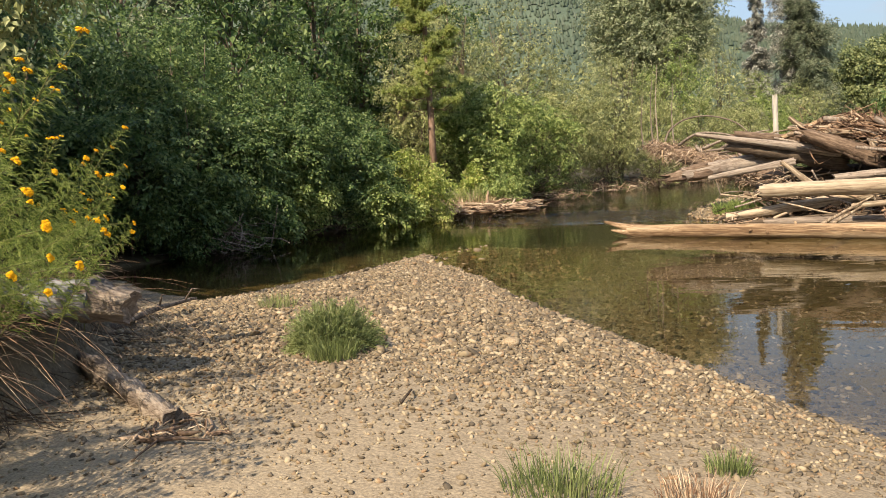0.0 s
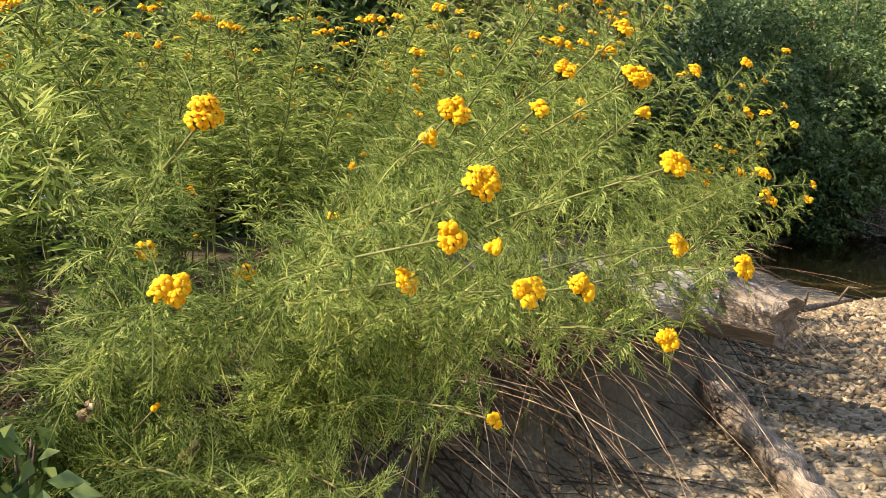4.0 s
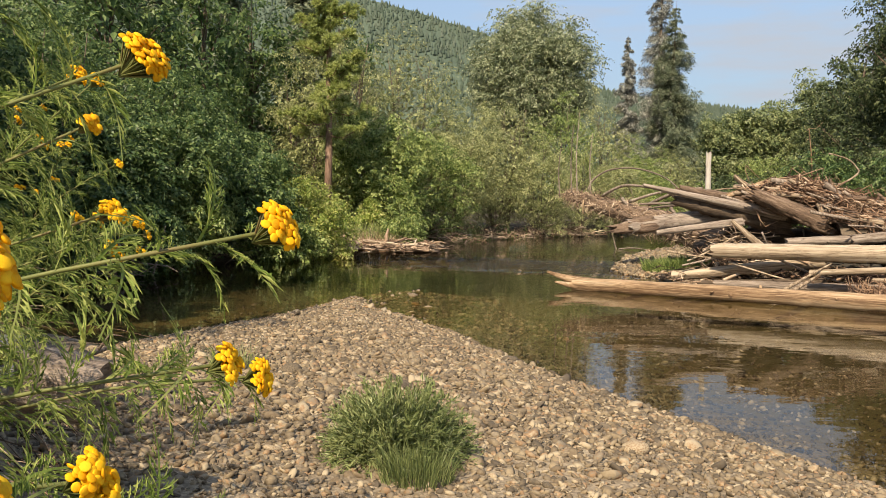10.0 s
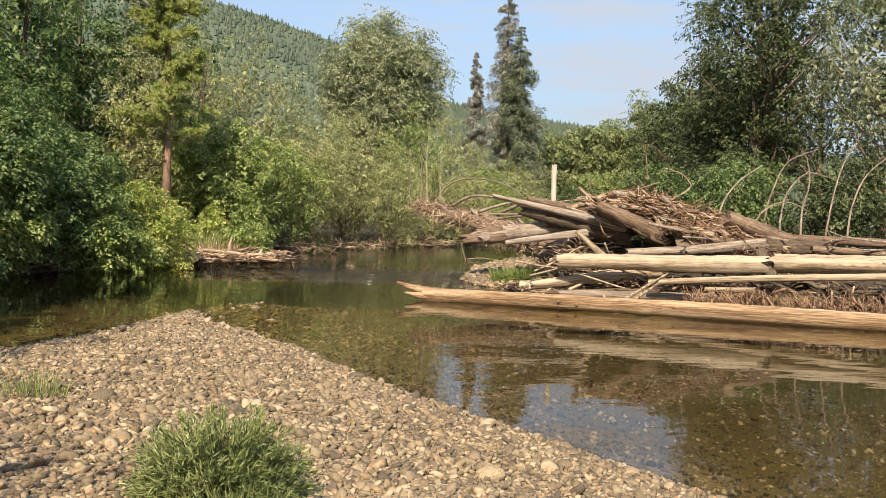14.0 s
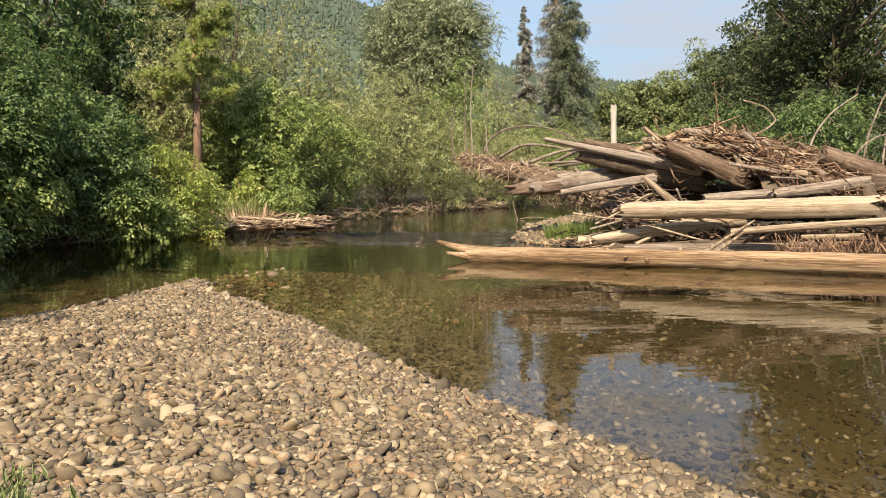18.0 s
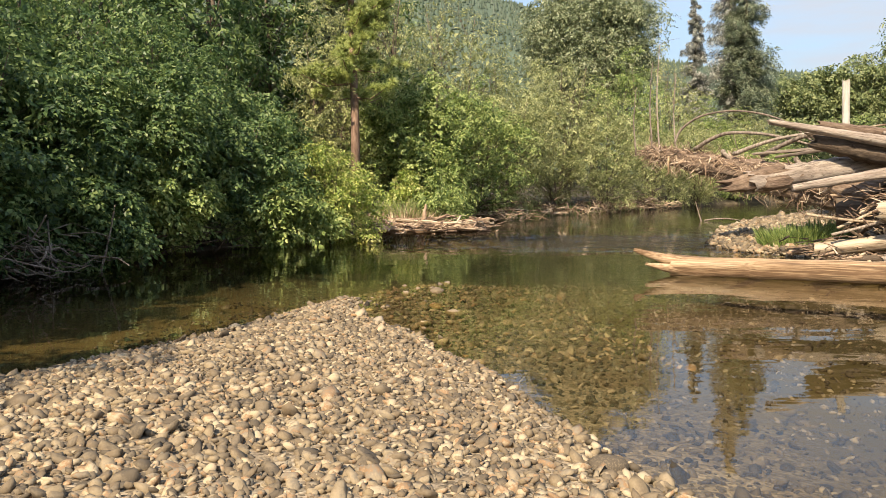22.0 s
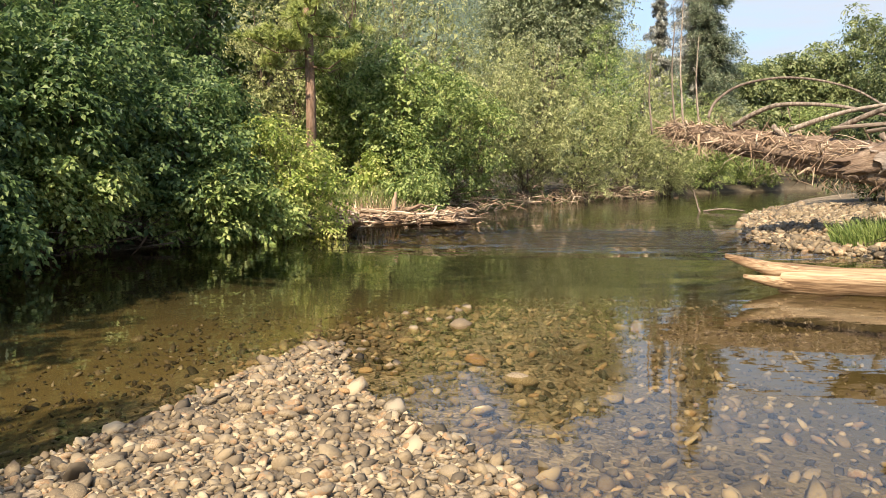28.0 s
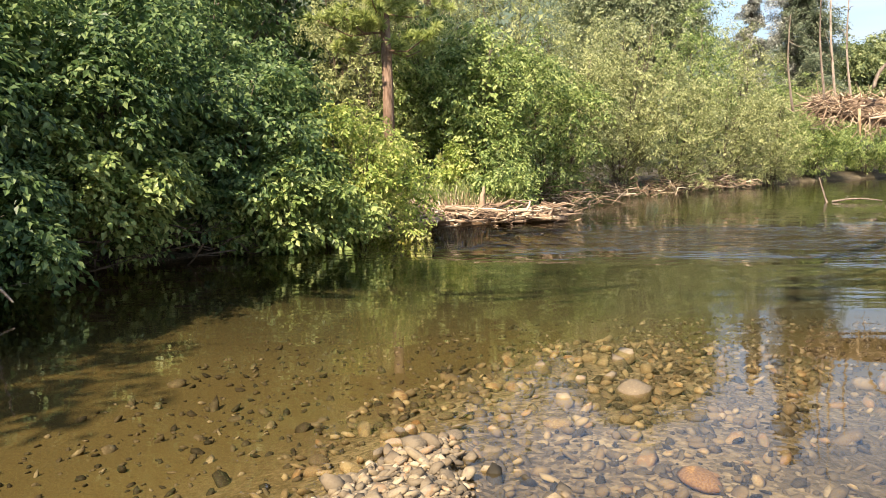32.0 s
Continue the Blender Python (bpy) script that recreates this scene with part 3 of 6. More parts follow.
# on the tansy bank the mask runs past the edge to darken its hollow
SOIL = np.clip(np.maximum(np.maximum(inside(FAR, GX, GY) * 2.5 + 0.2, inside(JAMBANK, GX, GY) * 0.6 - 1.2), inside(BANK, GX, GY) * 2.5 + 0.4), 0, 1)
soil_mark = ground.data.attributes.new("soil", "FLOAT", "POINT")
soil_mark.data.foreach_set("value", SOIL.ravel().astype(np.float32))
SAND = np.clip(1 - (GY - 0.3 + 0.8 * wob(GX, GY, 0.9, 6)) / 5.5, 0, 1) * (inside(BAR, GX, GY) > 0)
SILT = 0.6 * np.clip((-GX - 2.7 + (GY - 13) * 0.14) / 1.6, 0, 1) * np.clip((GY - 8) / 2, 0, 1) * np.clip((27 - GY) / 6, 0, 1) * (inside(BAR, GX, GY) < 0.05)
silt_mark = ground.data.attributes.new("silt", "FLOAT", "POINT")
silt_mark.data.foreach_set("value", SILT.ravel().astype(np.float32))
sand_mark = ground.data.attributes.new("sand", "FLOAT", "POINT")
sand_mark.data.foreach_set("value", SAND.ravel().astype(np.float32))
tagged(ground, "pale tan gravel bar, sandy bank and river bed", "ground", kind="structure")


def water_material():
    m = bpy.data.materials.new("clear_river_water")
    m.use_nodes = True
    n, l = m.node_tree.nodes, m.node_tree.links
    n.remove(n["Principled BSDF"])
    geo = n.new("ShaderNodeNewGeometry")
    mp = n.new("ShaderNodeMapping")
    mp.inputs["Scale"].default_value, mp.inputs["Rotation"].default_value = (0.7, 1.7, 1.0), (0, 0, radians(-14))
    l.new(geo.outputs["Position"], mp.inputs["Vector"])
    n1, n2 = n.new("ShaderNodeTexNoise"), n.new("ShaderNodeTexNoise")
    n1.inputs["Scale"].default_value, n1.inputs["Detail"].default_value = 0.62, 2
    n2.inputs["Scale"].default_value, n2.inputs["Detail"].default_value = 2.6, 2
    for q in (n1, n2):
        l.new(mp.outputs["Vector"], q.inputs["Vector"])
    # a riffle crosses the stream below the spit
    sep = n.new("ShaderNodeSeparateXYZ")
    l.new(geo.outputs["Position"], sep.inputs[0])
    line = n.new("ShaderNodeMath")
    line.operation = "MULTIPLY_ADD"
    l.new(sep.outputs["X"], line.inputs[0])
    line.inputs[1].default_value = 0.32
    l.new(sep.outputs["Y"], line.inputs[2])
    rif = n.new("ShaderNodeValToRGB")
    mr = n.new("ShaderNodeMapRange")
    mr.inputs["From Min"].default_value, mr.inputs["From Max"].default_value = 18.0, 38.0
    l.new(line.outputs["Value"], mr.inputs["Value"])
    l.new(mr.outputs["Result"], rif.inputs["Fac"])
    els = rif.color_ramp.elements
    els[0].position, els[0].color = 0.0, (0.009, 0.009, 0.009, 1)
    els[1].position, els[1].color = 1.0, (0.025, 0.025, 0.025, 1)
    for p, c in ((0.26, 0.02), (0.36, 0.3), (0.44, 0.95), (0.58, 0.9), (0.72, 0.12)):
        els.new(p).color = (c, c, c, 1)
    h = n.new("ShaderNodeMath")
    h.operation = "MULTIPLY_ADD"
    l.new(n2.outputs["Fac"], h.inputs[0])
    h.inputs[1].default_value = 0.2
    l.new(n1.outputs["Fac"], h.inputs[2])
    bp = n.new("ShaderNodeBump")
    bp.inputs["Distance"].default_value = 1.05
    l.new(rif.outputs["Color"], bp.inputs["Strength"])
    l.new(h.outputs["Value"], bp.inputs["Height"])
    fr = n.new("ShaderNodeFresnel")
    fr.inputs["IOR"].default_value = 1.33
    l.new(bp.outputs["Normal"], fr.inputs["Normal"])
    tr, gl, mx = n.new("ShaderNodeBsdfTransparent"), n.new("ShaderNodeBsdfGlossy"), n.new("ShaderNodeMixShader")
    tr.inputs["Color"].default_value = (0.86, 0.82, 0.69, 1)
    gl.inputs["Roughness"].default_value = 0.012
    l.new(bp.outputs["Normal"], gl.inputs["Normal"])
    l.new(fr.outputs["Fac"], mx.inputs["Fac"])
    l.new(tr.outputs["BSDF"], mx.inputs[1])
    l.new(gl.outputs["BSDF"], mx.inputs[2])
    l.new(mx.outputs["Shader"], n["Material Output"].inputs["Surface"])
    return m


wv = np.array([(-30, -30, 0), (220, -30, 0), (220, 140, 0), (-30, 140, 0)], float)
water = new("water", array_mesh("water", wv, np.array([[0, 1, 2, 3]]), water_material()))
tagged(water, "clear shallow river water with ripples and reflections", "river", kind="structure")


def hill(name, label, ridge, depth, seed, trees, foot=-3.0):
    """A wooded slope under a ridge line, with its conifers."""
    rng = np.random.default_rng(seed)
    root = thing(name, pose(0, 0, 0), label, "hill", kind="structure")
    xs = np.linspace(ridge[0][0], ridge[-1][0], 90)
    top = np.interp(xs, [r[0] for r in ridge], [r[2] for r in ridge])
    yy = np.interp(xs, [r[0] for r in ridge], [r[1] for r in ridge])
    V = []
    for u in np.linspace(0, 1, 26):
        z = foot + (top - foot) * u ** 0.85 + 4 * wob(xs, np.full_like(xs, u * 200), 0.05, seed) * u * (1 - u) * 3
        V.append(np.stack([xs, yy - depth * (1 - u), z], 1))
    V = np.array(V)
    i = np.arange(90 * 26).reshape(26, 90)
    q = np.stack([i[:-1, :-1].ravel(), i[:-1, 1:].ravel(), i[1:, 1:].ravel(), i[1:, :-1].ravel()], 1)
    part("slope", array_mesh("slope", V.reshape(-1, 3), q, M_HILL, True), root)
    a, b = rng.random(trees) * 24.9, rng.random(trees) * 88.9
    ia, ib = a.astype(int), b.astype(int)
    fa, fb = (a - ia)[:, None], (b - ib)[:, None]
    p = (V[ia, ib] * (1 - fa) + V[ia + 1, ib] * fa) * (1 - fb) + (V[ia, ib + 1] * (1 - fa) + V[ia + 1, ib + 1] * fa) * fb
    h = rng.uniform(2.2, 4.8, trees)[:, None]
    w = h * rng.uniform(0.24, 0.36, (trees, 1))
    vs, fs = [p + np.concatenate([0 * h, 0 * h, h], 1)], []
    for k in range(4):
        an = 2 * math.pi * k / 4 + rng.random((trees, 1))
        vs.append(p + np.concatenate([np.cos(an) * w, np.sin(an) * w, 0.1 * h], 1))
    vs = np.stack(vs, 1).reshape(-1, 3)
    o = np.arange(trees)[:, None] * 5
    fs = np.concatenate([o + np.array([[0, 1 + k, 1 + (k + 1) % 4]]) for k in range(4)], 0)
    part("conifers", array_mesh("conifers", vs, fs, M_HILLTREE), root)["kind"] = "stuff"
    return root


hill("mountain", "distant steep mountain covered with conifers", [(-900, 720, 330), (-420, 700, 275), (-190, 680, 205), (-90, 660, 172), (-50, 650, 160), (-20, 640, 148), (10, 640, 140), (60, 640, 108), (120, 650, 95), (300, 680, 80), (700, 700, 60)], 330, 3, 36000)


# bare rock high on the mountain side
rng = np.random.default_rng(17)
cu, cv = np.meshgrid(np.linspace(0, 1, 26), np.linspace(0, 1, 18))
cx, cz = -122 + 52 * cu + 6 * cv, 88 + 62 * cv * (1 - 0.35 * cu)
cy = 545 + 55 * cv - 16 * np.sin(cu * math.pi) * np.sin(cv * math.pi) + rng.normal(size=cu.shape) * 3.0
ci = np.arange(26 * 18).reshape(18, 26)
cq = np.stack([ci[:-1, :-1].ravel(), ci[:-1, 1:].ravel(), ci[1:, 1:].ravel(), ci[1:, :-1].ravel()], 1)
tagged(new("cliff", array_mesh("cliff", np.stack([cx.ravel(), cy.ravel(), cz.ravel()], 1), cq, M_CLIFF)), "pale pinkish-grey rock face on the mountain side", "cliff", kind="structure")


# ---- woods ----
def at_ground(x, y, turn=0, sink=0.05):
    return pose(x, y, max(ground_z(x, y), -0.3) - sink, 0, 0, turn)


woods = random.Random(11)
# dark alder thicket along the near bend of the far bank
for x, y, h, s, m in [(-12.3, 17.2, 4.6, 2.2, M_ALDER), (-11.9, 20.0, 5.2, 2.4, M_ALDER), (-11.2, 22.6, 5.0, 2.3, M_ALDER), (-10.3, 25.2, 5.3, 2.4, M_ALDER), (-9.2, 27.4, 4.2, 2.0, M_ALDER),
                      (-9.3, 29.9, 3.8, 1.9, M_ALDER), (-14.4, 20.0, 7.5, 2.9, M_ALDER), (-13.8, 23.6, 7.8, 3.0, M_ALDER), (-12.6, 27.0, 7.2, 3.0, M_ALDER), (-11.4, 30.2, 6.2, 2.5, M_ALDER),
                      (-13.8, 15.0, 5.6, 2.6, M_ALDER), (-10.6, 33.0, 4.6, 2.0, M_ALDER), (-17, 17.5, 8.5, 3.2, M_ALDER), (-16.5, 27, 9.5, 3.2, M_ALDER), (-10.2, 24.2, 3.0, 1.7, M_MAPLE),
                      (-10.3, 21.4, 2.6, 1.5, M_ALDER), (-8.0, 27.9, 2.6, 1.6, M_MAPLE), (-11.4, 18.6, 2.7, 1.6, M_ALDER)]:
    x += 0.55
    broadleaf("alder_shrub", at_ground(x, y, woods.uniform(0, 360)), "dense dark green alder shrub overhanging the river bank", "shrub", h, s * 1.15, 110, 128, 0.13, m, woods.randrange(9999),
              base=-0.04, stems=4, group="alder shrubs on the far bank", clump=0.2, trunk=0.014, aspect=0.68)
broadleaf("dogwood_shrub", at_ground(-6.5, 30.2), "yellow-green leafy shrub at the water's edge", "shrub", 3.7, 2.0, 95, 168, 0.105, M_DOGWOOD, 5, base=-0.05, stems=4, trunk=0.014)
for x, y, h, s, m, lab in [(-4.6, 40.5, 6.6, 2.5, M_MAPLE, "bright green maple shrub on the far bank"), (-2.9, 45.0, 7.0, 2.7, M_MAPLE, "bright green maple shrub on the far bank"),
                           (-1.6, 49.5, 7.6, 2.8, M_WILLOW, "grey-green willow shrub on the far bank"), (1.2, 54.5, 8.2, 3.0, M_WILLOW, "grey-green willow shrub on the far bank"),
                           (4.6, 58.5, 8.2, 3.1, M_WILLOW, "grey-green willow shrub on the far bank"), (8.4, 64.0, 8.2, 3.2, M_WILLOW, "grey-green willow shrub on the far bank"),
                           (12.3, 69.0, 7.6, 3.0, M_WILLOW, "grey-green willow shrub on the far bank"), (17.0, 76.0, 6.0, 3.0, M_MAPLE, "green shrub on the far bank"),
                           (22.5, 81.0, 5.0, 3.0, M_MAPLE, "green shrub on the far bank"), (30, 87.0, 5.0, 3.4, M_WILLOW, "grey-green willow shrub on the far bank"),
                           (-7.6, 45.0, 12.6, 3.0, M_WILLOW, "tall grey-green willow behind the bank"), (-4.8, 50.5, 12.8, 3.7, M_WILLOW, "tall grey-green willow behind the bank"),
                           (-1.2, 54.0, 10.2, 3.4, M_WILLOW, "tall grey-green willow behind the bank"), (2.0, 58.5, 10.6, 3.7, M_WILLOW, "tall grey-green willow behind the bank"),
                           (6.5, 66.0, 11.6, 3.4, M_MAPLE, "tall green shrub behind the bank"), (11.0, 73.0, 12.2, 3.6, M_WILLOW, "tall grey-green willow behind the bank"),
                           (-9.0, 40.5, 9.6, 2.6, M_WILLOW, "tall grey-green willow behind the bank"), (-6.4, 41.5, 7.6, 2.4, M_MAPLE, "bright green maple shrub on the far bank"),
                           (15.5, 82.0, 9.0, 3.8, M_MAPLE, "tall green shrub behind the bank"), (22, 92, 9.0, 4.2, M_WILLOW, "tall grey-green willow behind the bank"), (34, 98, 9.5, 4.5, M_MAPLE, "tall green shrub behind the bank")]:
    broadleaf("willow_shrub" if m is M_WILLOW else "maple_shrub", at_ground(x, y, woods.uniform(0, 360)), lab, "shrub", h, s * 1.15, 110, 104, 0.145, m, woods.randrange(9999),
              base=-0.04, stems=4, clump=0.19, trunk=0.012, aspect=0.4 if m is M_WILLOW else 0.62)
broadleaf("cottonwood", at_ground(6.3, 96), "tall rounded cottonwood tree with a full green crown", "tree", 25.8, 9.0, 460, 150, 0.31, M_ROUND, 21, base=0.24, clump=0.2, uneven=0.07, trunk=0.018)
conifer("fir_tree", at_ground(24.2, 101), "tall dark fir tree with drooping boughs", 27.0, 5.6, 31, M_SPRUCE, bare=0.02, twig=0.36, thin=2.2, taper=0.75)
conifer("fir_tree", at_ground(22.9, 103), "tall thin grey fir tree behind a darker one", 32.0, 4.2, 32, M_LICHEN, sparse=0.95, bare=0.04, twig=0.33, thin=2.2, taper=0.6)
conifer("fir_tree", at_ground(18.6, 102), "slim fir tree with short boughs", 22.8, 2.7, 33, M_LICHEN, sparse=0.95, bare=0.05, twig=0.3, thin=2.2, taper=0.6)
conifer("spruce_tree", at_ground(-14.8, 47), "tall dense spruce behind the thicket", 19, 3.0, 34, M_SPRUCE, twig=0.62, thin=0.45)
conifer("spruce_tree", at_ground(-11.2, 49), "tall dense spruce behind the thicket", 20, 3.0, 35, M_SPRUCE, twig=0.62, thin=0.45)
conifer("spruce_tree", at_ground(-18.2, 44), "tall dense spruce behind the thicket", 20, 3.2, 36, M_SPRUCE, twig=0.62, thin=0.45)
conifer("spruce_tree", at_ground(-21.0, 36), "tall dense spruce behind the thicket", 19, 3.4, 37, M_SPRUCE, twig=0.62, thin=0.45)
for x, y, h, s in [(33, 112, 15.5, 4.0), (37.5, 114, 17.5, 4.2), (42, 114, 18, 4.4), (46, 112, 21, 5.0), (29, 116, 12, 4), (52, 112, 22, 5)]:
    broadleaf("poplar", at_ground(x, y), "pale green poplar tree in the distance", "tree", h, s, 90, 112, 0.42, M_FARLEAF, woods.randrange(9999), base=0.1, trunk=0.014)
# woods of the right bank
# cottonwoods (26, 30) to (31, 24) are added out of view to cast shade
for x, y, h, s, m in [(27.0, 46, 25, 6.4, M_SHADE_LEAF), (22.6, 40, 19, 4.6, M_SHADE_LEAF), (34, 41, 24, 6.5, M_SHADE_LEAF), (28.5, 60, 16, 4.6, M_SHADE_LEAF), (40, 60, 18, 6.0, M_SHADE_LEAF), (33, 72, 17, 5.5, M_SHADE_LEAF), (40, 88, 18, 6, M_SHADE_LEAF), (26, 30, 20, 4.8, M_SHADE_LEAF), (33, 31, 24, 5.5, M_SHADE_LEAF), (25, 23, 25, 5.2, M_SHADE_LEAF), (31, 24, 26, 5.8, M_SHADE_LEAF), (22.5, 42, 11, 4, M_SHADE_LEAF)]:
    broadleaf("cottonwood", at_ground(x, y), "tall cottonwood of the shaded woods, some added out of view to cast shade", "tree", h, s, 130 if y < 48 else 100, 144 if y < 48 else 72, 0.17 if y < 48 else 0.27, m, woods.randrange(9999), base=0.12, trunk=0.018, clump=0.18)
conifer("spruce_tree", at_ground(32.5, 66), "dark spruce in the shade of the woods", 17, 3.2, 38, M_SPRUCE, twig=0.55)
conifer("spruce_tree", at_ground(26.5, 52), "dark spruce in the shade of the woods", 13, 2.6, 39, M_SPRUCE, twig=0.5)
for x, y, h, s, m in [(10.6, 31.5, 3.0, 1.7, M_SHADE_LEAF), (13.2, 30.5, 4.0, 2.1, M_ALDER), (16.2, 29.5, 4.4, 2.3, M_ALDER), (19.0, 27.0, 4.0, 2.4, M_SHADE_LEAF), (12.2, 38, 3.6, 2.2, M_SHADE_LEAF), (22, 24, 5, 2.6, M_SHADE_LEAF), (25, 31, 7, 3, M_SHADE_LEAF), (19, 36, 5.5, 2.6, M_SHADE_LEAF)]:
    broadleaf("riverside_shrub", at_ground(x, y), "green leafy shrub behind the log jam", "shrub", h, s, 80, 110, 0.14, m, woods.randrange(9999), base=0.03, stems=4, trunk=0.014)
broadleaf("streamside_tree", at_ground(20.8, 27.5), "thin tree with yellowing leaves and bare twigs", "tree", 13.5, 3.6, 130, 80, 0.11, M_ROUND, 77, base=0.2, trunk=0.014, clump=0.17)
# trees beside and behind the tansy bank
for x, y, h, s in [(-7.8, -3.2, 3.6, 2.0), (-8.6, -0.2, 4.2, 2.2), (-8.9, 2.6, 4.0, 2.1), (-9.6, 5.6, 4.4, 2.2), (-8.2, -6.4, 4.2, 2.3), (-9.5, -9.8, 4.6, 2.6), (-6.6, -9.5, 3.4, 2.0)]:
    broadleaf("alder_shrub", at_ground(x, y, woods.uniform(0, 360)), "dark green alder shrub growing behind the tansy", "shrub", h, s, 70, 80, 0.15, M_ALDER, woods.randrange(9999), base=-0.1, stems=4, trunk=0.014, clump=0.26)
broadleaf("streamside_tree", at_ground(-7.6, 6.4), "leafy tree overhanging the tansy bank", "tree", 7.4, 2.9, 130, 90, 0.13, M_WILLOW, 78, base=0.2, trunk=0.014)
# dense tall trees at y < 14 shade the alders; some are added unseen
for x, y, h, s in [(-12.5, 9.3, 12.5, 3.6), (-18, 10, 15, 4.5), (-15.2, 12.6, 15, 3.8), (-14.5, 5.5, 16, 4.2), (-16.5, 8.5, 16, 4.0), (-12, 3.0, 7, 3), (-25, 20, 13, 5), (-23, 28, 14, 5), (-13, -4, 14, 3.6), (-12.8, -9, 14, 3.6), (-17, 1, 14, 4), (-21.5, 15, 10, 4.5), (-15.5, 32, 13, 3.4), (-13.5, 37.5, 14, 3.2), (-18.5, 38, 16, 3.6), (-12.2, 42, 13, 3.0), (-26, 40, 18, 5), (-19, 52, 20, 5), (-10, 58, 17, 4), (-30, 8, 14, 5), (-26, -2, 13, 5)]:
    broadleaf("streamside_tree", at_ground(x, y), "tall leafy tree in the woods behind the bank, some added unseen for shade", "tree", h, s, 120 if y < 14 and x > -19 else 66, 96 if y < 14 and x > -19 else 64, 0.27, M_ALDER, woods.randrange(9999), base=0.0, trunk=0.016)


# ---- pine on the far bank ----
def pine(at, height, spread, seed):
    rng, rnd = np.random.default_rng(seed), random.Random(seed)
    root = thing("pine_tree", at, "young ponderosa pine with a reddish trunk and tufted needles", "tree")
    g = Geo()
    g.tube([(0, 0, -0.3), (0.05, 0, height * 0.25), (0.0, 0.04, height * 0.6), (0, 0, height)], [0.2, 0.17, 0.11, 0.02], 9, lump=0.05, rng=rnd)
    part("trunk", g.mesh("trunk", M_PINEBARK), root)
    b, P, A = Geo(), [], []
    z = height * 0.3
    while z < height * 0.98:
        u = z / height
        for k in range(3 if u < 0.45 else 4):
            a, rr = rnd.uniform(0, 6.28), spread * (1.12 - u) ** 0.7 * rnd.uniform(0.6, 1.1)
            out = Vector((math.cos(a), math.sin(a), 0))
            p0, p1, p2 = Vector((0, 0, z)), Vector((0, 0, z)) + out * rr * 0.5 - Vector((0, 0, 0.08 * rr)), Vector((0, 0, z)) + out * rr + Vector((0, 0, 0.12 * rr))
            b.tube([p0, p1, p2], [0.035, 0.025, 0.012], 4, cap=False)
            for t in range(13):
                c = p0.lerp(p2, rnd.uniform(0.1, 1.08)) + Vector((rnd.gauss(0, .16), rnd.gauss(0, .16), rnd.gauss(0.06, .1)))
                d = unit(rng.normal(size=(52, 3)) + np.array(out) * 0.5 + np.array([0, 0, 0.35]))
                P.append(np.array(c) + d * 0.12)
                A.append(d)
        z += height * 0.036
    part("branchwork", b.mesh("branchwork", M_PINEBARK), root)["kind"] = "stuff"
    P, A = np.concatenate(P), np.concatenate(A)
    L = np.full(len(P), 0.3) * rng.uniform(0.7, 1.2, len(P))
    v, f = leaves(rng, P, A, rng.normal(size=P.shape), L, L * 0.17)
    part("needles", array_mesh("needles", v, f, M_PINE), root)["kind"] = "stuff"


pine(at_ground(-7.15, 36.7), 15.5, 2.5, 4)
for x, y, h, w, k in [(-1.25, -1.0, 1.2, 0.42, 79), (-1.0, -1.5, 1.25, 0.5, 80), (-1.35, -2.1, 1.3, 0.5, 81)]:
    broadleaf("nettle_clump", at_ground(x, y), "broad-leaved green plant growing beside the tansy", "plant", h, w, 34, 40, 0.085, M_ALDER, k, base=0.1, stems=5, trunk=0.006, clump=0.3, aspect=0.5, group="nettles beside the tansy")


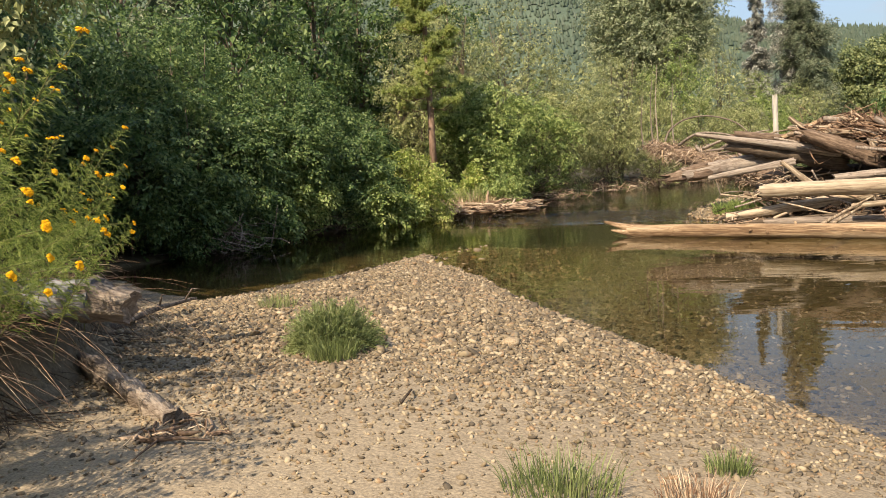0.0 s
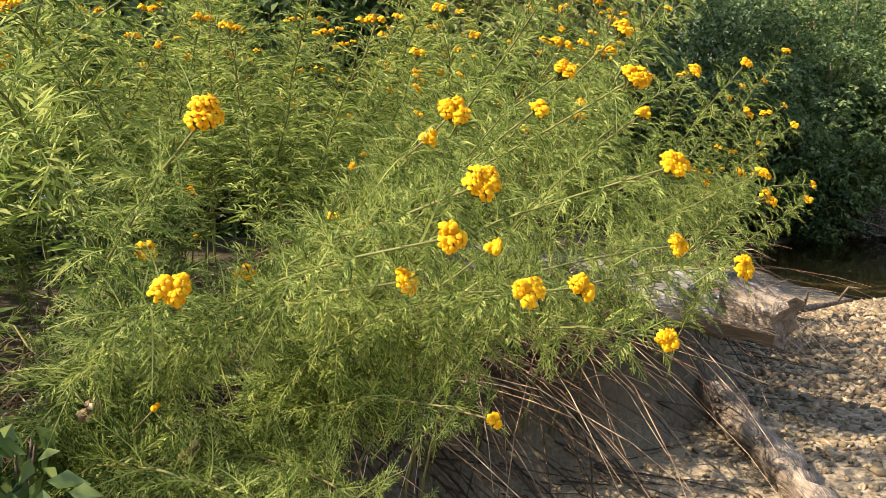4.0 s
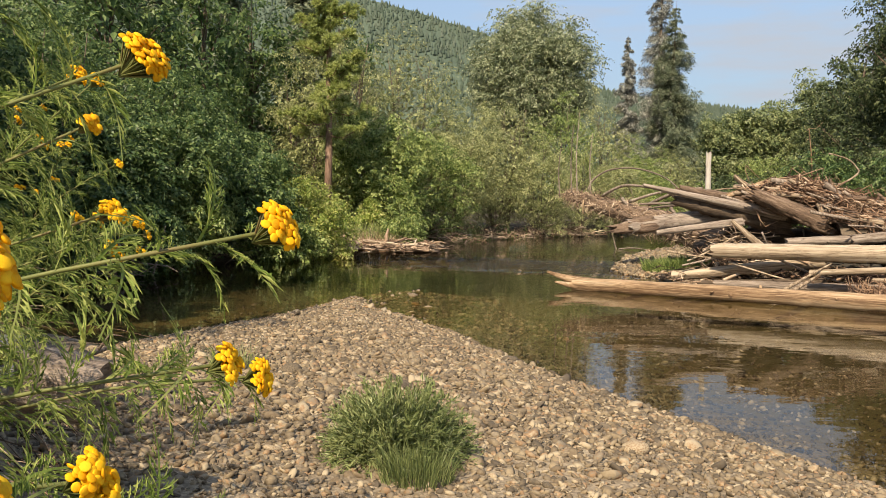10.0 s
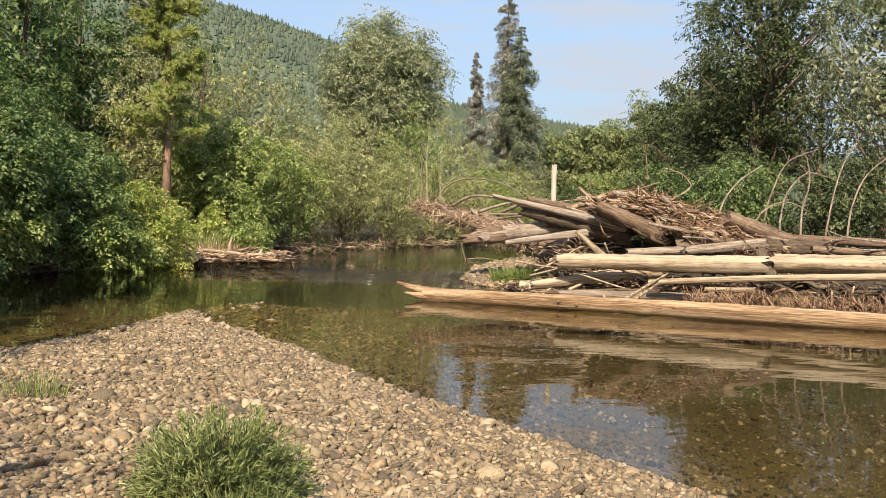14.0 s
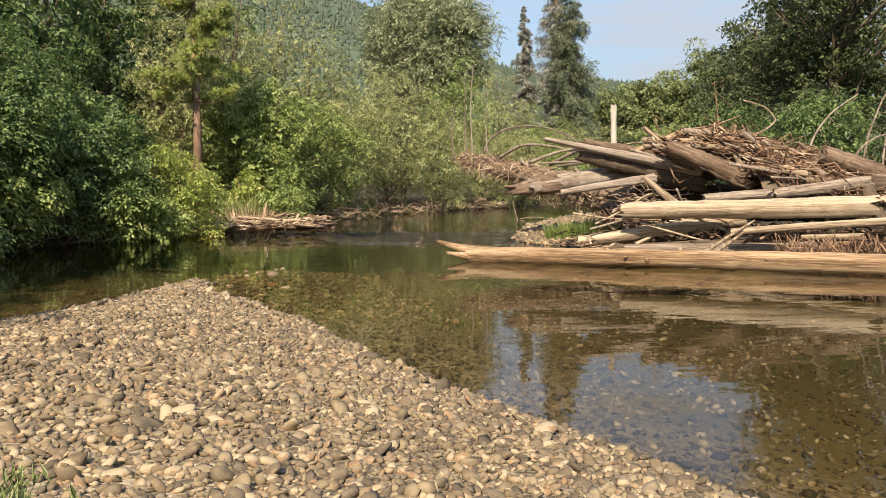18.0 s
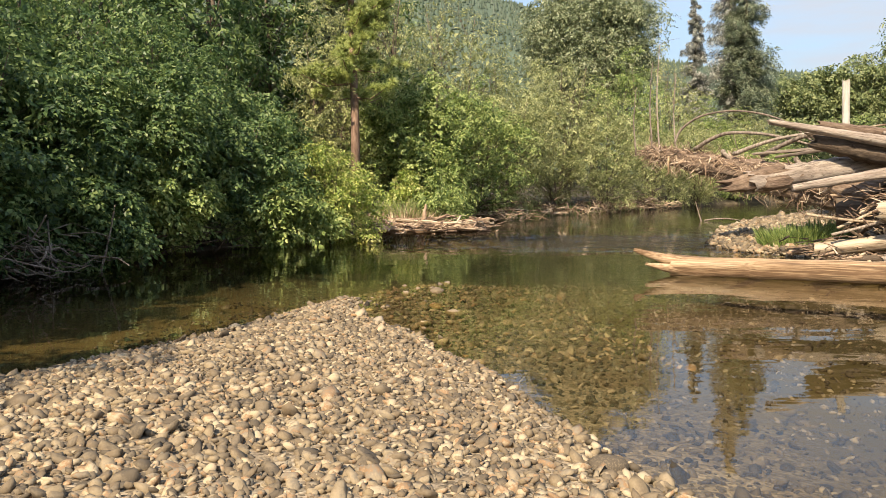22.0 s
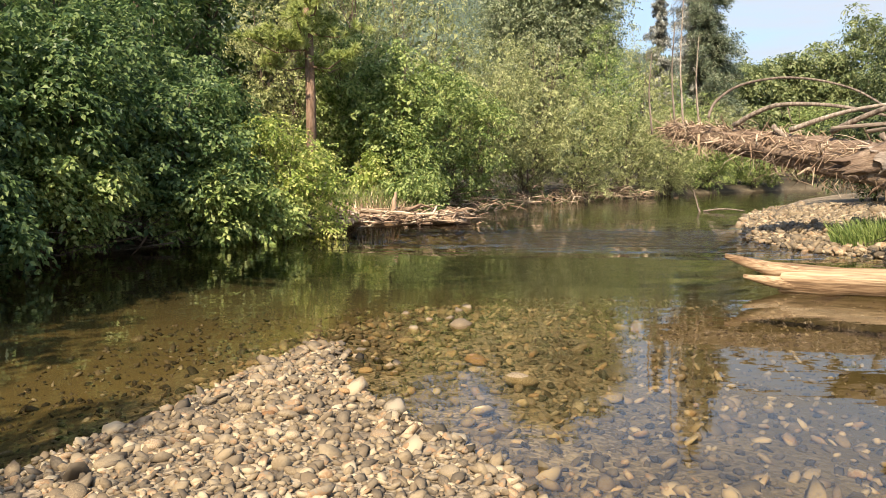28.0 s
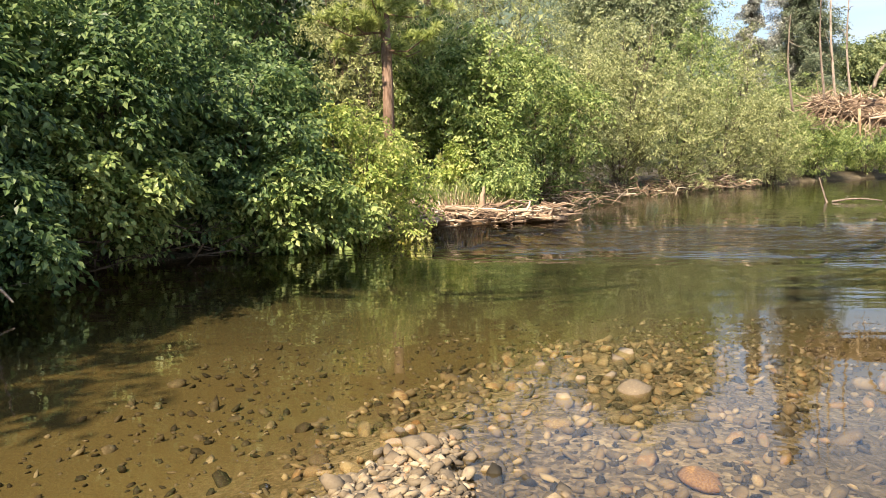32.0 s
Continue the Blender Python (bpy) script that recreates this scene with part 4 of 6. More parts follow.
# ---- logs ----
def log(name, label, p0, p1, r0, r1, material, seed, bend=0.0, sides=14, rings=14, lump=0.05, ragged=0.0, category="log", group="logs of the jam", parent=None, grain=0.0, prongs=(), stubs=0.55):
    """A trunk lying between two points, tapered, slightly crooked, with broken ends and ridges along its grain; prongs are split tips."""
    rnd = random.Random(seed)
    p0, p1 = Vector(p0), Vector(p1)
    d = p1 - p0
    L = d.length
    q = d.to_track_quat("Z", "Y").to_matrix().to_4x4()
    g = Geo()
    pts, rad = [], []
    bx, by = rnd.uniform(-1, 1) * bend, rnd.uniform(-1, 1) * bend
    for i in range(rings + 1):
        u = i / rings
        k = math.sin(math.pi * u)
        pts.append((bx * k * L + rnd.uniform(-1, 1) * r0 * 0.05, by * k * L + rnd.uniform(-1, 1) * r0 * 0.05, u * L))
        rad.append((r0 + (r1 - r0) * u) * (1 + rnd.uniform(-1, 1) * lump))
    verts, faces = [], []
    ph = [rnd.uniform(0, 6.28) for _ in range(4)]
    ridge, rip = [rnd.gauss(0, 1) for _ in range(sides)], [rnd.uniform(0, 1.6) * rnd.random() for _ in range(sides)]
    for i, (p, r) in enumerate(zip(pts, rad)):
        for k in range(sides):
            a = 2 * math.pi * k / sides
            rr = r * (1 + 0.05 * math.sin(3 * a + ph[0]) + 0.035 * math.sin(5 * a + ph[1] + i * 0.2) + lump * 0.4 * rnd.uniform(-1, 1) + grain * ridge[(k + i // 9) % sides])
            z = p[2]
            if i == 0:
                z -= ragged * r0 * (rip[k] + rnd.uniform(0, 0.5))
            if i == rings:
                z += ragged * r1 * (rip[-k] + rnd.uniform(0, 0.5))
            verts.append((p[0] + rr * math.cos(a), p[1] + rr * math.sin(a), z))
    for i in range(rings):
        for k in range(sides):
            faces.append((i * sides + k, i * sides + (k + 1) % sides, (i + 1) * sides + (k + 1) % sides, (i + 1) * sides + k))
    for i, s in ((0, -1), (rings, 1)):
        k0 = len(verts)
        verts.append((pts[i][0], pts[i][1], pts[i][2] + 0.25 * rad[i] * (0.3 - ragged) * s * -1))
        ring = [len(verts) + k for k in range(sides)]
        verts += [verts[i * sides + k] for k in range(sides)]
        faces += [((ring[k], k0, ring[(k + 1) % sides]) if s < 0 else (ring[(k + 1) % sides], k0, ring[k])) for k in range(sides)]
    g.add(verts, faces)
    back_in = (Matrix.Translation(p0) @ q).inverted()
    for way, radii in prongs:
        g.tube([back_in @ Vector(w) for w in way], radii, 11, lump=0.09, rng=rnd)
    for _ in range(int(L * stubs)):      # stubs of broken branches
        u, a = rnd.uniform(0.12, 0.95), rnd.uniform(0, 6.283)
        i = int(u * rings)
        out = Vector((math.cos(a), math.sin(a), rnd.uniform(-0.5, 0.5)))
        p, r = Vector(pts[i]), rad[i]
        w = r * rnd.uniform(0.12, 0.25)
        g.tube([p + out * r * 0.7, p + out * r * 1.02, p + out * r * rnd.uniform(1.1, 1.35)], [w * 1.5, w, w * 0.75], 7, lump=0.12, rng=rnd)
    me = g.mesh(name, material)
    ob = new(name, me)
    ob.matrix_basis = Matrix.Translation(p0) @ q
    if parent is not None:
        ob.parent = parent
        return ob
    return tagged(ob, label, category, group)


def stick(label, pts, r0, r1, material, seed, name="driftwood_stick", category="stick", group="", forks=0):
    """A bent stick along a few points, smoothed, with a few side twigs."""
    rnd = random.Random(seed)
    P = [Vector(p) for p in pts]
    fine = []
    for i in range(len(P) - 1):
        a, b, c, d = P[max(i - 1, 0)], P[i], P[i + 1], P[min(i + 2, len(P) - 1)]
        for k in range(5):
            t = k / 5
            fine.append(0.5 * ((2 * b) + (c - a) * t + (2 * a - 5 * b + 4 * c - d) * t * t + (3 * b - a - 3 * c + d) * t ** 3))
    fine.append(P[-1])
    n = len(fine)
    L = sum((fine[i + 1] - fine[i]).length for i in range(n - 1))
    g = Geo()
    o = P[0]
    g.tube([p - o + Vector((rnd.gauss(0, 1), rnd.gauss(0, 1), rnd.gauss(0, 1))) * r0 * 0.06 for p in fine], [r0 + (r1 - r0) * i / (n - 1) for i in range(n)], 9, lump=0.03, rng=rnd)
    tw = Geo()
    for _ in range(forks):
        i = rnd.randrange(n // 3, n)
        s, e = fine[i] - o, Vector((rnd.gauss(0, 1), rnd.gauss(0, 1), rnd.gauss(0.3, 0.8))).normalized() * L * rnd.uniform(0.06, 0.2)
        tw.tube([s, s + e * 0.5 + Vector((0, 0, 0.04 * L * rnd.uniform(-1, 1))), s + e], [r1 * 0.8, r1 * 0.55, r1 * 0.25], 4)
    ob = new(name, g.mesh(name, material))
    ob.matrix_basis = Matrix.Translation(o)
    if forks:
        part("twiggery", tw.mesh("twiggery", material), ob)["kind"] = "stuff"
    return tagged(ob, label, category, group)


def tangle(name, label, material, seed, count, place, length, radius, category="driftwood", curl=0.12, sides=4, flat=0.25, prefer=None):
    """A heap of many crossing sticks or roots that nobody could count. place(rnd) gives the middle of one of them."""
    rnd = random.Random(seed)
    g = Geo()
    for _ in range(count):
        c = Vector(place(rnd))
        a = rnd.uniform(0, 6.283)
        d = Vector((math.cos(a), math.sin(a), rnd.gauss(0, flat)))
        if prefer is not None:
            d = (d * 0.7 + Vector(prefer) * rnd.uniform(0.3, 1.2))
        d.normalize()
        L = min(length * math.exp(rnd.gauss(0, 0.45)), length * 1.7)
        r = radius * math.exp(rnd.gauss(0, 0.45))
        bend = Vector((rnd.gauss(0, 1), rnd.gauss(0, 1), rnd.gauss(0, 1))) * curl * L
        g.tube([c - d * L * 0.5, c - d * L * 0.17 + bend * 0.6, c + d * L * 0.17 + bend, c + d * L * 0.5 + bend * 0.4], [r, r * 0.95, r * 0.75, r * 0.4], sides)
    return tagged(new(name, g.mesh(name, material)), label, category, kind="stuff")


# ---- the log jam ----
log("floating_log", "long bleached tan log with a split tip lying in the water", (2.42, 19.2, 0.14), (14.3, 12.35, 0.12), 0.165, 0.185, M_WOOD, 1, sides=22, rings=60, ragged=0.5, lump=0.03, group="", bend=0.006, stubs=0.7,
    prongs=[([(3.0, 18.86, 0.21), (2.55, 19.12, 0.23), (2.2, 19.25, 0.27), (1.95, 19.32, 0.34), (1.7, 19.38, 0.42)], [0.1, 0.105, 0.088, 0.065, 0.034]),
            ([(2.9, 18.9, 0.08), (2.5, 19.1, 0.09), (2.2, 19.18, 0.12), (1.88, 19.24, 0.18)], [0.1, 0.095, 0.075, 0.022])])
log("jam_log", "thick pale barkless log lying across the jam", (5.98, 19.55, 1.03), (10.0, 17.25, 1.12), 0.185, 0.215, M_CREAM, 4, sides=22, rings=30, ragged=0.8, lump=0.035, grain=0.012)
log("jam_log", "thick pale log butted against another one", (10.32, 17.1, 1.18), (12.5, 15.6, 1.24), 0.215, 0.225, M_CREAM, 24, sides=22, rings=20, ragged=0.5, lump=0.035, grain=0.012)
# added stub whose dark wood stands for a shadow between the logs
log("jam_log", "dark stub added as the shadow notch between two pale logs", (10.12, 17.45, 1.42), (10.2, 17.08, 0.9), 0.12, 0.14, M_DARKWOOD, 25, ragged=0.6, lump=0.1, grain=0.05)
log("jam_log", "stout pale log lying low in the jam", (5.05, 20.3, 0.31), (8.4, 19.15, 0.82), 0.125, 0.15, M_CREAM, 5, sides=18, rings=18, ragged=0.5, grain=0.01)
log("jam_log", "long slim pale pole lying above the dry grass", (7.7, 18.25, 0.6), (12.2, 15.35, 1.02), 0.07, 0.085, M_CREAM, 6, sides=12, rings=24, bend=0.008)
log("jam_log", "weathered pointed pole resting on the jam", (4.3, 20.6, 2.66), (8.0, 20.92, 1.93), 0.05, 0.15, M_GREYWOOD, 7, sides=20, rings=22, ragged=0.8, grain=0.05)
log("jam_log", "dark rotten slab of a trunk under the pointed pole", (5.28, 20.95, 2.27), (8.1, 21.2, 1.68), 0.15, 0.28, M_DARKWOOD, 8, ragged=1.4, lump=0.14, rings=20, sides=20, grain=0.08)
log("jam_log", "brown weathered slab lying behind the pointed pole", (5.5, 21.4, 2.6), (7.7, 21.5, 2.24), 0.1, 0.16, M_BROWN, 9, ragged=1.2, lump=0.1, grain=0.08, sides=18)
log("jam_log", "grey log with a frayed brown broken end", (3.95, 20.48, 1.55), (7.8, 22.25, 2.0), 0.2, 0.3, M_GREYWOOD, 10, sides=26, rings=26, ragged=0.6, lump=0.06, grain=0.05)
log("frayed_end", "splintered brown end of a grey log", (3.58, 20.31, 1.49), (4.35, 20.66, 1.6), 0.12, 0.215, M_BROWN, 26, sides=24, rings=8, ragged=2.2, lump=0.12, grain=0.12, category="driftwood", stubs=0)
log("jam_log", "flat grey log beside the frayed one", (4.55, 20.0, 1.44), (6.75, 20.35, 1.74), 0.06, 0.105, M_GREYWOOD, 11, bend=0.03, ragged=0.9, grain=0.06, sides=16)
log("jam_log", "broken brown stump of a trunk on top of the jam", (7.2, 20.35, 2.44), (8.75, 20.1, 1.76), 0.15, 0.24, M_BROWN, 12, ragged=1.6, lump=0.12, rings=20, sides=26, grain=0.13)
log("jam_log", "upright splintered root end of a stump", (8.95, 20.35, 2.66), (9.12, 20.2, 1.75), 0.12, 0.2, M_BROWN, 27, ragged=1.8, lump=0.16, rings=12, sides=20, grain=0.16)
log("jam_log", "short brown log propped up at the end of the jam", (10.28, 19.35, 2.22), (12.0, 19.35, 1.62), 0.2, 0.24, M_BROWN, 13, lump=0.08, ragged=0.6, rings=18, sides=22, grain=0.06)
log("jam_log", "big dark brown log with bark", (10.6, 19.0, 1.52), (12.5, 18.85, 1.5), 0.19, 0.22, M_DARKWOOD, 14, lump=0.12, ragged=0.9, rings=18, sides=20, grain=0.08)
log("jam_log", "grey weathered log half buried in sticks", (9.0, 18.95, 1.38), (10.9, 18.75, 1.6), 0.11, 0.14, M_GREYWOOD, 15, ragged=0.8, grain=0.06, sides=18)
log("jam_log", "grey weathered log half buried in sticks", (7.6, 19.35, 1.28), (9.6, 18.9, 1.42), 0.1, 0.12, M_GREYWOOD, 28, ragged=0.8, grain=0.06, sides=18)
log("jam_log", "pale brown log lying behind the jam", (12.1, 19.35, 1.74), (16.5, 17.7, 1.62), 0.11, 0.13, M_BROWN, 16, ragged=0.4, grain=0.05)
log("jam_log", "brown log lying behind the jam", (12.2, 18.6, 1.5), (16.0, 16.9, 1.36), 0.1, 0.13, M_BROWN, 29, ragged=0.4, grain=0.05)
log("jam_log", "dark log inside the jam", (7.2, 21.6, 0.4), (11.0, 19.6, 0.35), 0.2, 0.24, M_DARKWOOD, 17, lump=0.1)
log("jam_log", "dark log inside the jam", (6.2, 22.6, 0.9), (12.0, 20.4, 1.0), 0.3, 0.3, M_DARKWOOD, 18, lump=0.1)
log("jam_log", "dark log inside the jam", (7.0, 21.9, 1.3), (11.5, 21.6, 1.2), 0.28, 0.34, M_DARKWOOD, 19, lump=0.1)
log("jam_log", "small pale log among the sticks", (9.1, 19.3, 1.75), (10.2, 19.0, 1.62), 0.07, 0.09, M_CREAM, 20, ragged=0.9, grain=0.04)
log("jam_log", "pale curved slab on the crest of the jam", (6.7, 21.35, 2.42), (7.7, 21.6, 2.72), 0.08, 0.13, M_WOOD, 21, bend=0.08, ragged=0.9, lump=0.12, grain=0.08)
log("jam_log", "grey log low in the jam", (5.9, 19.5, 0.2), (9.2, 18.0, 0.26), 0.085, 0.12, M_GREYWOOD, 22, ragged=0.7, grain=0.05)
log("jam_log", "dark wet log low in the jam", (5.6, 19.9, 0.16), (8.2, 18.6, 0.36), 0.07, 0.1, M_DARKWOOD, 30, ragged=0.7, grain=0.05)
log("jam_log", "pale leaning board under the dark slab", (6.42, 19.95, 1.76), (7.2, 19.68, 1.02), 0.05, 0.1, M_CREAM, 31, ragged=0.8, grain=0.05, stubs=0)
log("jam_log", "short pale piece of wood above the dry roots", (8.7, 17.22, 0.54), (9.6, 16.85, 0.56), 0.05, 0.065, M_CREAM, 32, ragged=1.0, grain=0.05)
log("jam_log", "grey pole lying behind the pointed one", (4.9, 24.0, 2.2), (7.2, 22.3, 2.3), 0.03, 0.06, M_GREYWOOD, 33, ragged=0.8, grain=0.05)
log("jam_log", "grey pole lying behind the pointed one", (5.2, 23.3, 2.1), (7.4, 22.1, 2.4), 0.03, 0.055, M_GREYWOOD, 34, ragged=0.8, grain=0.05)
for k, pts in enumerate([[(6.65, 20.0, 1.62), (6.95, 19.95, 1.3), (7.3, 19.95, 1.05)], [(7.15, 19.9, 1.5), (7.3, 19.95, 1.2), (7.35, 20, 1.0)],
                         [(6.7, 17.42, 0.2), (7.4, 17.8, 0.5), (8.2, 18.25, 0.84)], [(6.95, 17.45, 0.18), (7.5, 17.8, 0.44), (8.12, 18.25, 0.7)], [(8.7, 17.2, 0.42), (9.2, 16.9, 0.3), (9.9, 16.6, 0.34)],
                         [(9.0, 21.4, 2.3), (9.57, 21.5, 2.66), (10.2, 21.5, 3.08), (10.15, 21.5, 3.3), (9.9, 21.5, 3.5), (9.41, 21.5, 3.64)], [(11.2, 15.9, 0.05), (11.3, 15.8, 0.4), (11.35, 15.75, 0.78)],
                         [(5.2, 20.0, 0.6), (6.0, 19.8, 0.85), (6.6, 19.7, 1.25)], [(5.4, 20.3, 0.7), (6.0, 20.2, 1.0), (6.5, 20.0, 1.35), (6.9, 20.0, 1.4)], [(4.9, 20.4, 0.95), (5.8, 20.1, 0.82), (6.8, 19.9, 0.8)],
                         [(7.2, 19.1, 0.9), (8.0, 18.9, 0.55), (8.8, 18.5, 0.3)], [(6.2, 19.5, 0.75), (7.0, 19.2, 0.5), (7.9, 18.9, 0.25)], [(5.6, 22.1, 2.2), (6.6, 22.2, 2.6), (7.6, 22.2, 2.7)]]):
    stick("pale barkless stick sticking out of the jam", pts, 0.05 if k in (0, 2, 3) else 0.028, 0.018, M_CREAM if k % 3 != 1 else M_GREYWOOD, 40 + k, group="sticks of the jam")

# trunk with its mass of roots, leaning out over the river
wad = thing("root_wad", pose(0, 0, 0), "fallen trunk with a mass of brown matted roots", "fallen tree")
log("trunk", "", (3.5, 29.6, 2.5), (7.0, 22.5, 1.12), 0.19, 0.46, M_BROWN, 60, lump=0.06, rings=30, sides=30, grain=0.07, ragged=0.8, parent=wad)
rr = random.Random(61)
g = Geo()
run = (Vector((3.5, 29.6, 2.46)) - Vector((7.0, 22.5, 1.12))).normalized()
for _ in range(1900):
    u = rr.random() ** 1.25
    c = Vector((3.4, 29.8, 2.54)).lerp(Vector((6.7, 23.1, 1.24)), u)
    a = rr.gauss(1.75, 1.0)
    out = Vector((0.88 * math.cos(a), 0.42 * math.cos(a), math.sin(a)))
    c += out * (0.19 + 0.25 * u) * rr.uniform(0.95, 1.12)
    L = rr.uniform(0.12, 0.5) * rr.uniform(0.6, 1.3)
    d = (out * rr.uniform(-0.1, 0.3) + run * rr.gauss(0.2, 0.7) + Vector((rr.gauss(0, 0.4), rr.gauss(0, 0.4), rr.gauss(-0.25, 0.35)))).normalized()
    e = Vector((rr.gauss(0, 1), rr.gauss(0, 1), rr.gauss(-0.5, 1))) * 0.24 * L
    r = 0.01 * math.exp(rr.gauss(0, 0.55))
    g.tube([c, c + d * L * 0.5 + e, c + d * L + e * 0.4], [r, r * 0.75, r * 0.3], 4, cap=False)
for _ in range(160):        # roots that hang below the trunk
    u = rr.random()
    c = Vector((3.4, 29.8, 2.54)).lerp(Vector((6.7, 23.1, 1.24)), u) + Vector((-0.12, -0.1, -0.1 - 0.2 * u))
    L = rr.uniform(0.12, 0.45)
    g.tube([c, c + Vector((rr.gauss(0, 0.1), rr.gauss(0, 0.1), -0.5 * L)), c + Vector((rr.gauss(0, 0.14), rr.gauss(0, 0.14), -L))], [0.012, 0.009, 0.004], 4, cap=False)
part("root_mat", g.mesh("root_mat", M_STICK), wad)["kind"] = "stuff"
stick("long arching bare branch over the root wad", [(3.85, 28.0, 2.7), (4.0, 28.0, 3.05), (4.5, 27.8, 3.4), (5.3, 27.0, 3.45), (6.1, 26.0, 3.1), (6.5, 25.0, 2.5)], 0.036, 0.02, M_GREYWOOD, 62, name="branch", category="branch")
stick("pale root hanging from the root wad", [(3.75, 28.4, 2.35), (3.72, 28.3, 2.1), (3.74, 28.3, 1.85)], 0.035, 0.015, M_WOOD, 63, name="hanging_root", category="root")
for k, pts in enumerate([[(4.3, 27.6, 2.5), (4.9, 26.8, 2.85), (5.8, 25.6, 2.7), (6.6, 24.6, 2.3)], [(5.0, 26.2, 2.3), (5.8, 25.4, 2.6), (6.9, 24.4, 2.75)], [(5.4, 25.2, 2.2), (6.2, 24.2, 2.62), (7.2, 23.4, 2.5), (7.9, 22.9, 2.2)],
                         [(4.8, 26.6, 2.4), (5.1, 26.2, 2.0), (5.5, 25.9, 1.55)], [(5.9, 24.3, 2.1), (6.1, 24.0, 1.7), (6.3, 23.9, 1.3)]]):
    stick("bare grey branch lying over the fallen trunk", pts, 0.06, 0.02, M_GREYWOOD, 64 + k, name="branch", category="branch", group="branches on the jam", forks=3)


def crest(x):
    return float(np.interp(x, [6.3, 6.8, 7.3, 7.9, 8.56, 9.04, 9.56, 10.1, 10.6, 11.1, 11.9, 12.6], [2.2, 2.5, 2.66, 2.82, 2.88, 2.74, 2.5, 2.38, 2.2, 1.96, 1.7, 1.5]))


def mound_at(x, v):
    """A point of the heaped driftwood: v runs from behind the crest (below 0) down its front (1)."""
    return (x + 0.15 * v, 21.35 - 0.38 * (x - 7.0) - 1.35 * v, crest(x) - 0.08 - 0.3 * abs(v) - 0.6 * v * v)


def mound(rnd):
    x, y, z = mound_at(min(max(rnd.gauss(9.3, 1.15), 7.3), 12.3), rnd.uniform(-0.45, 1.0))
    if x < 8.8 and y < 20.75 - 0.38 * (x - 7.0):
        y, z = y + 0.8, z + 0.35
    return (x, y, z - abs(rnd.gauss(0, 0.05)))


mu, mv = np.meshgrid(np.linspace(8.75, 12.4, 60), np.linspace(-0.8, 1.05, 26))
mp = np.array([mound_at(a, b) for a, b in zip(mu.ravel(), mv.ravel())])
mp[:, 2] -= 0.35 * np.clip((9.3 - mp[:, 0]) / 0.6, 0, 1)
mp[:, 2] += 0.05 * wob(mp[:, 0], mp[:, 1], 5.0) + 0.04 * wob(mp[:, 0], mp[:, 1], 11.0, 2) - 0.1
mi = np.arange(60 * 26).reshape(26, 60)
mq = np.stack([mi[:-1, :-1].ravel(), mi[1:, :-1].ravel(), mi[1:, 1:].ravel(), mi[:-1, 1:].ravel()], 1)
tagged(new("debris_mound", array_mesh("debris_mound", mp, mq, M_SOIL, True)), "mound of dark matted debris under the driftwood", "debris", kind="stuff")
tangle("driftwood_heap", "heap of brown tangled sticks and roots on the jam", M_ROOT, 80, 2800, mound, 0.5, 0.012, curl=0.24, flat=0.2, prefer=(1.1, -0.5, -0.4))
tangle("driftwood_heap", "pale brown sticks lying over the mound of the jam", M_STICK, 88, 380, mound, 0.6, 0.015, curl=0.14, flat=0.15, prefer=(1.2, -0.4, -0.35), sides=6)
tangle("driftwood_heap", "long grey sticks lying down the mound of the jam", M_GREYWOOD, 94, 45, mound, 1.3, 0.026, curl=0.06, flat=0.12, prefer=(1.3, -0.4, -0.35), sides=7)
chunk = random.Random(89)
for k in range(44):
    x, y, z = mound(chunk)
    d = Vector((chunk.gauss(0.9, 0.5), chunk.gauss(-0.3, 0.3), chunk.gauss(-0.3, 0.2))).normalized() * chunk.uniform(0.2, 0.6)
    log("wood_chunk", "broken piece of brown wood on the mound of the jam", Vector((x, y - 0.05, z + 0.03)) - d, Vector((x, y - 0.05, z + 0.03)) + d, chunk.uniform(0.03, 0.085), chunk.uniform(0.04, 0.09), chunk.choice((M_BROWN, M_GREYWOOD, M_BROWN, M_CREAM)), 600 + k,
        ragged=1.2, rings=7, sides=12, lump=0.12, grain=0.1, category="driftwood", group="wood pieces on the jam")
tangle("driftwood_heap", "brown sticks packed between the logs of the jam", M_STICK, 81, 300,
       lambda r: (lambda u: (7.0 + 6.6 * u, 22.0 - 5.2 * u + abs(r.gauss(0, 0.5)), r.uniform(0.1, 1.25)))(r.random()), 0.7, 0.016, curl=0.14)
tangle("driftwood_heap", "grey sticks lying about the jam", M_GREYWOOD, 82, 70, lambda r: (lambda u: (6.8 + 6.5 * u, 22.2 - 4.6 * u + abs(r.gauss(0, 0.5)), r.uniform(0.8, 1.9)))(r.random()), 1.1, 0.026, curl=0.06)
tangle("stick_litter", "small sticks strewn along the spit", M_STICK, 83, 160, lambda r: (r.uniform(5.0, 6.8), r.uniform(19.6, 22.6), r.uniform(0.12, 0.4)), 0.6, 0.014, curl=0.1, flat=0.1)
tangle("dry_roots", "dry brown roots and grass hanging over the bank", M_ROOT, 84, 2800,
       lambda r: (lambda u: (8.2 + 5.5 * u, 17.0 - 2.5 * u + r.gauss(0, 0.16), r.uniform(0.0, 0.34)))(r.random()), 0.45, 0.006, curl=0.14, flat=0.5, prefer=(0.5, -0.25, -1.4))
tangle("root_mass", "dark roots and litter at the foot of the jam", M_DARKWOOD, 85, 420, lambda r: (lambda u: (6.6 + 7 * u, 21.4 - 4.9 * u + abs(r.gauss(0, 0.4)), r.uniform(0.0, 0.6)))(r.random()), 0.8, 0.04, curl=0.12)
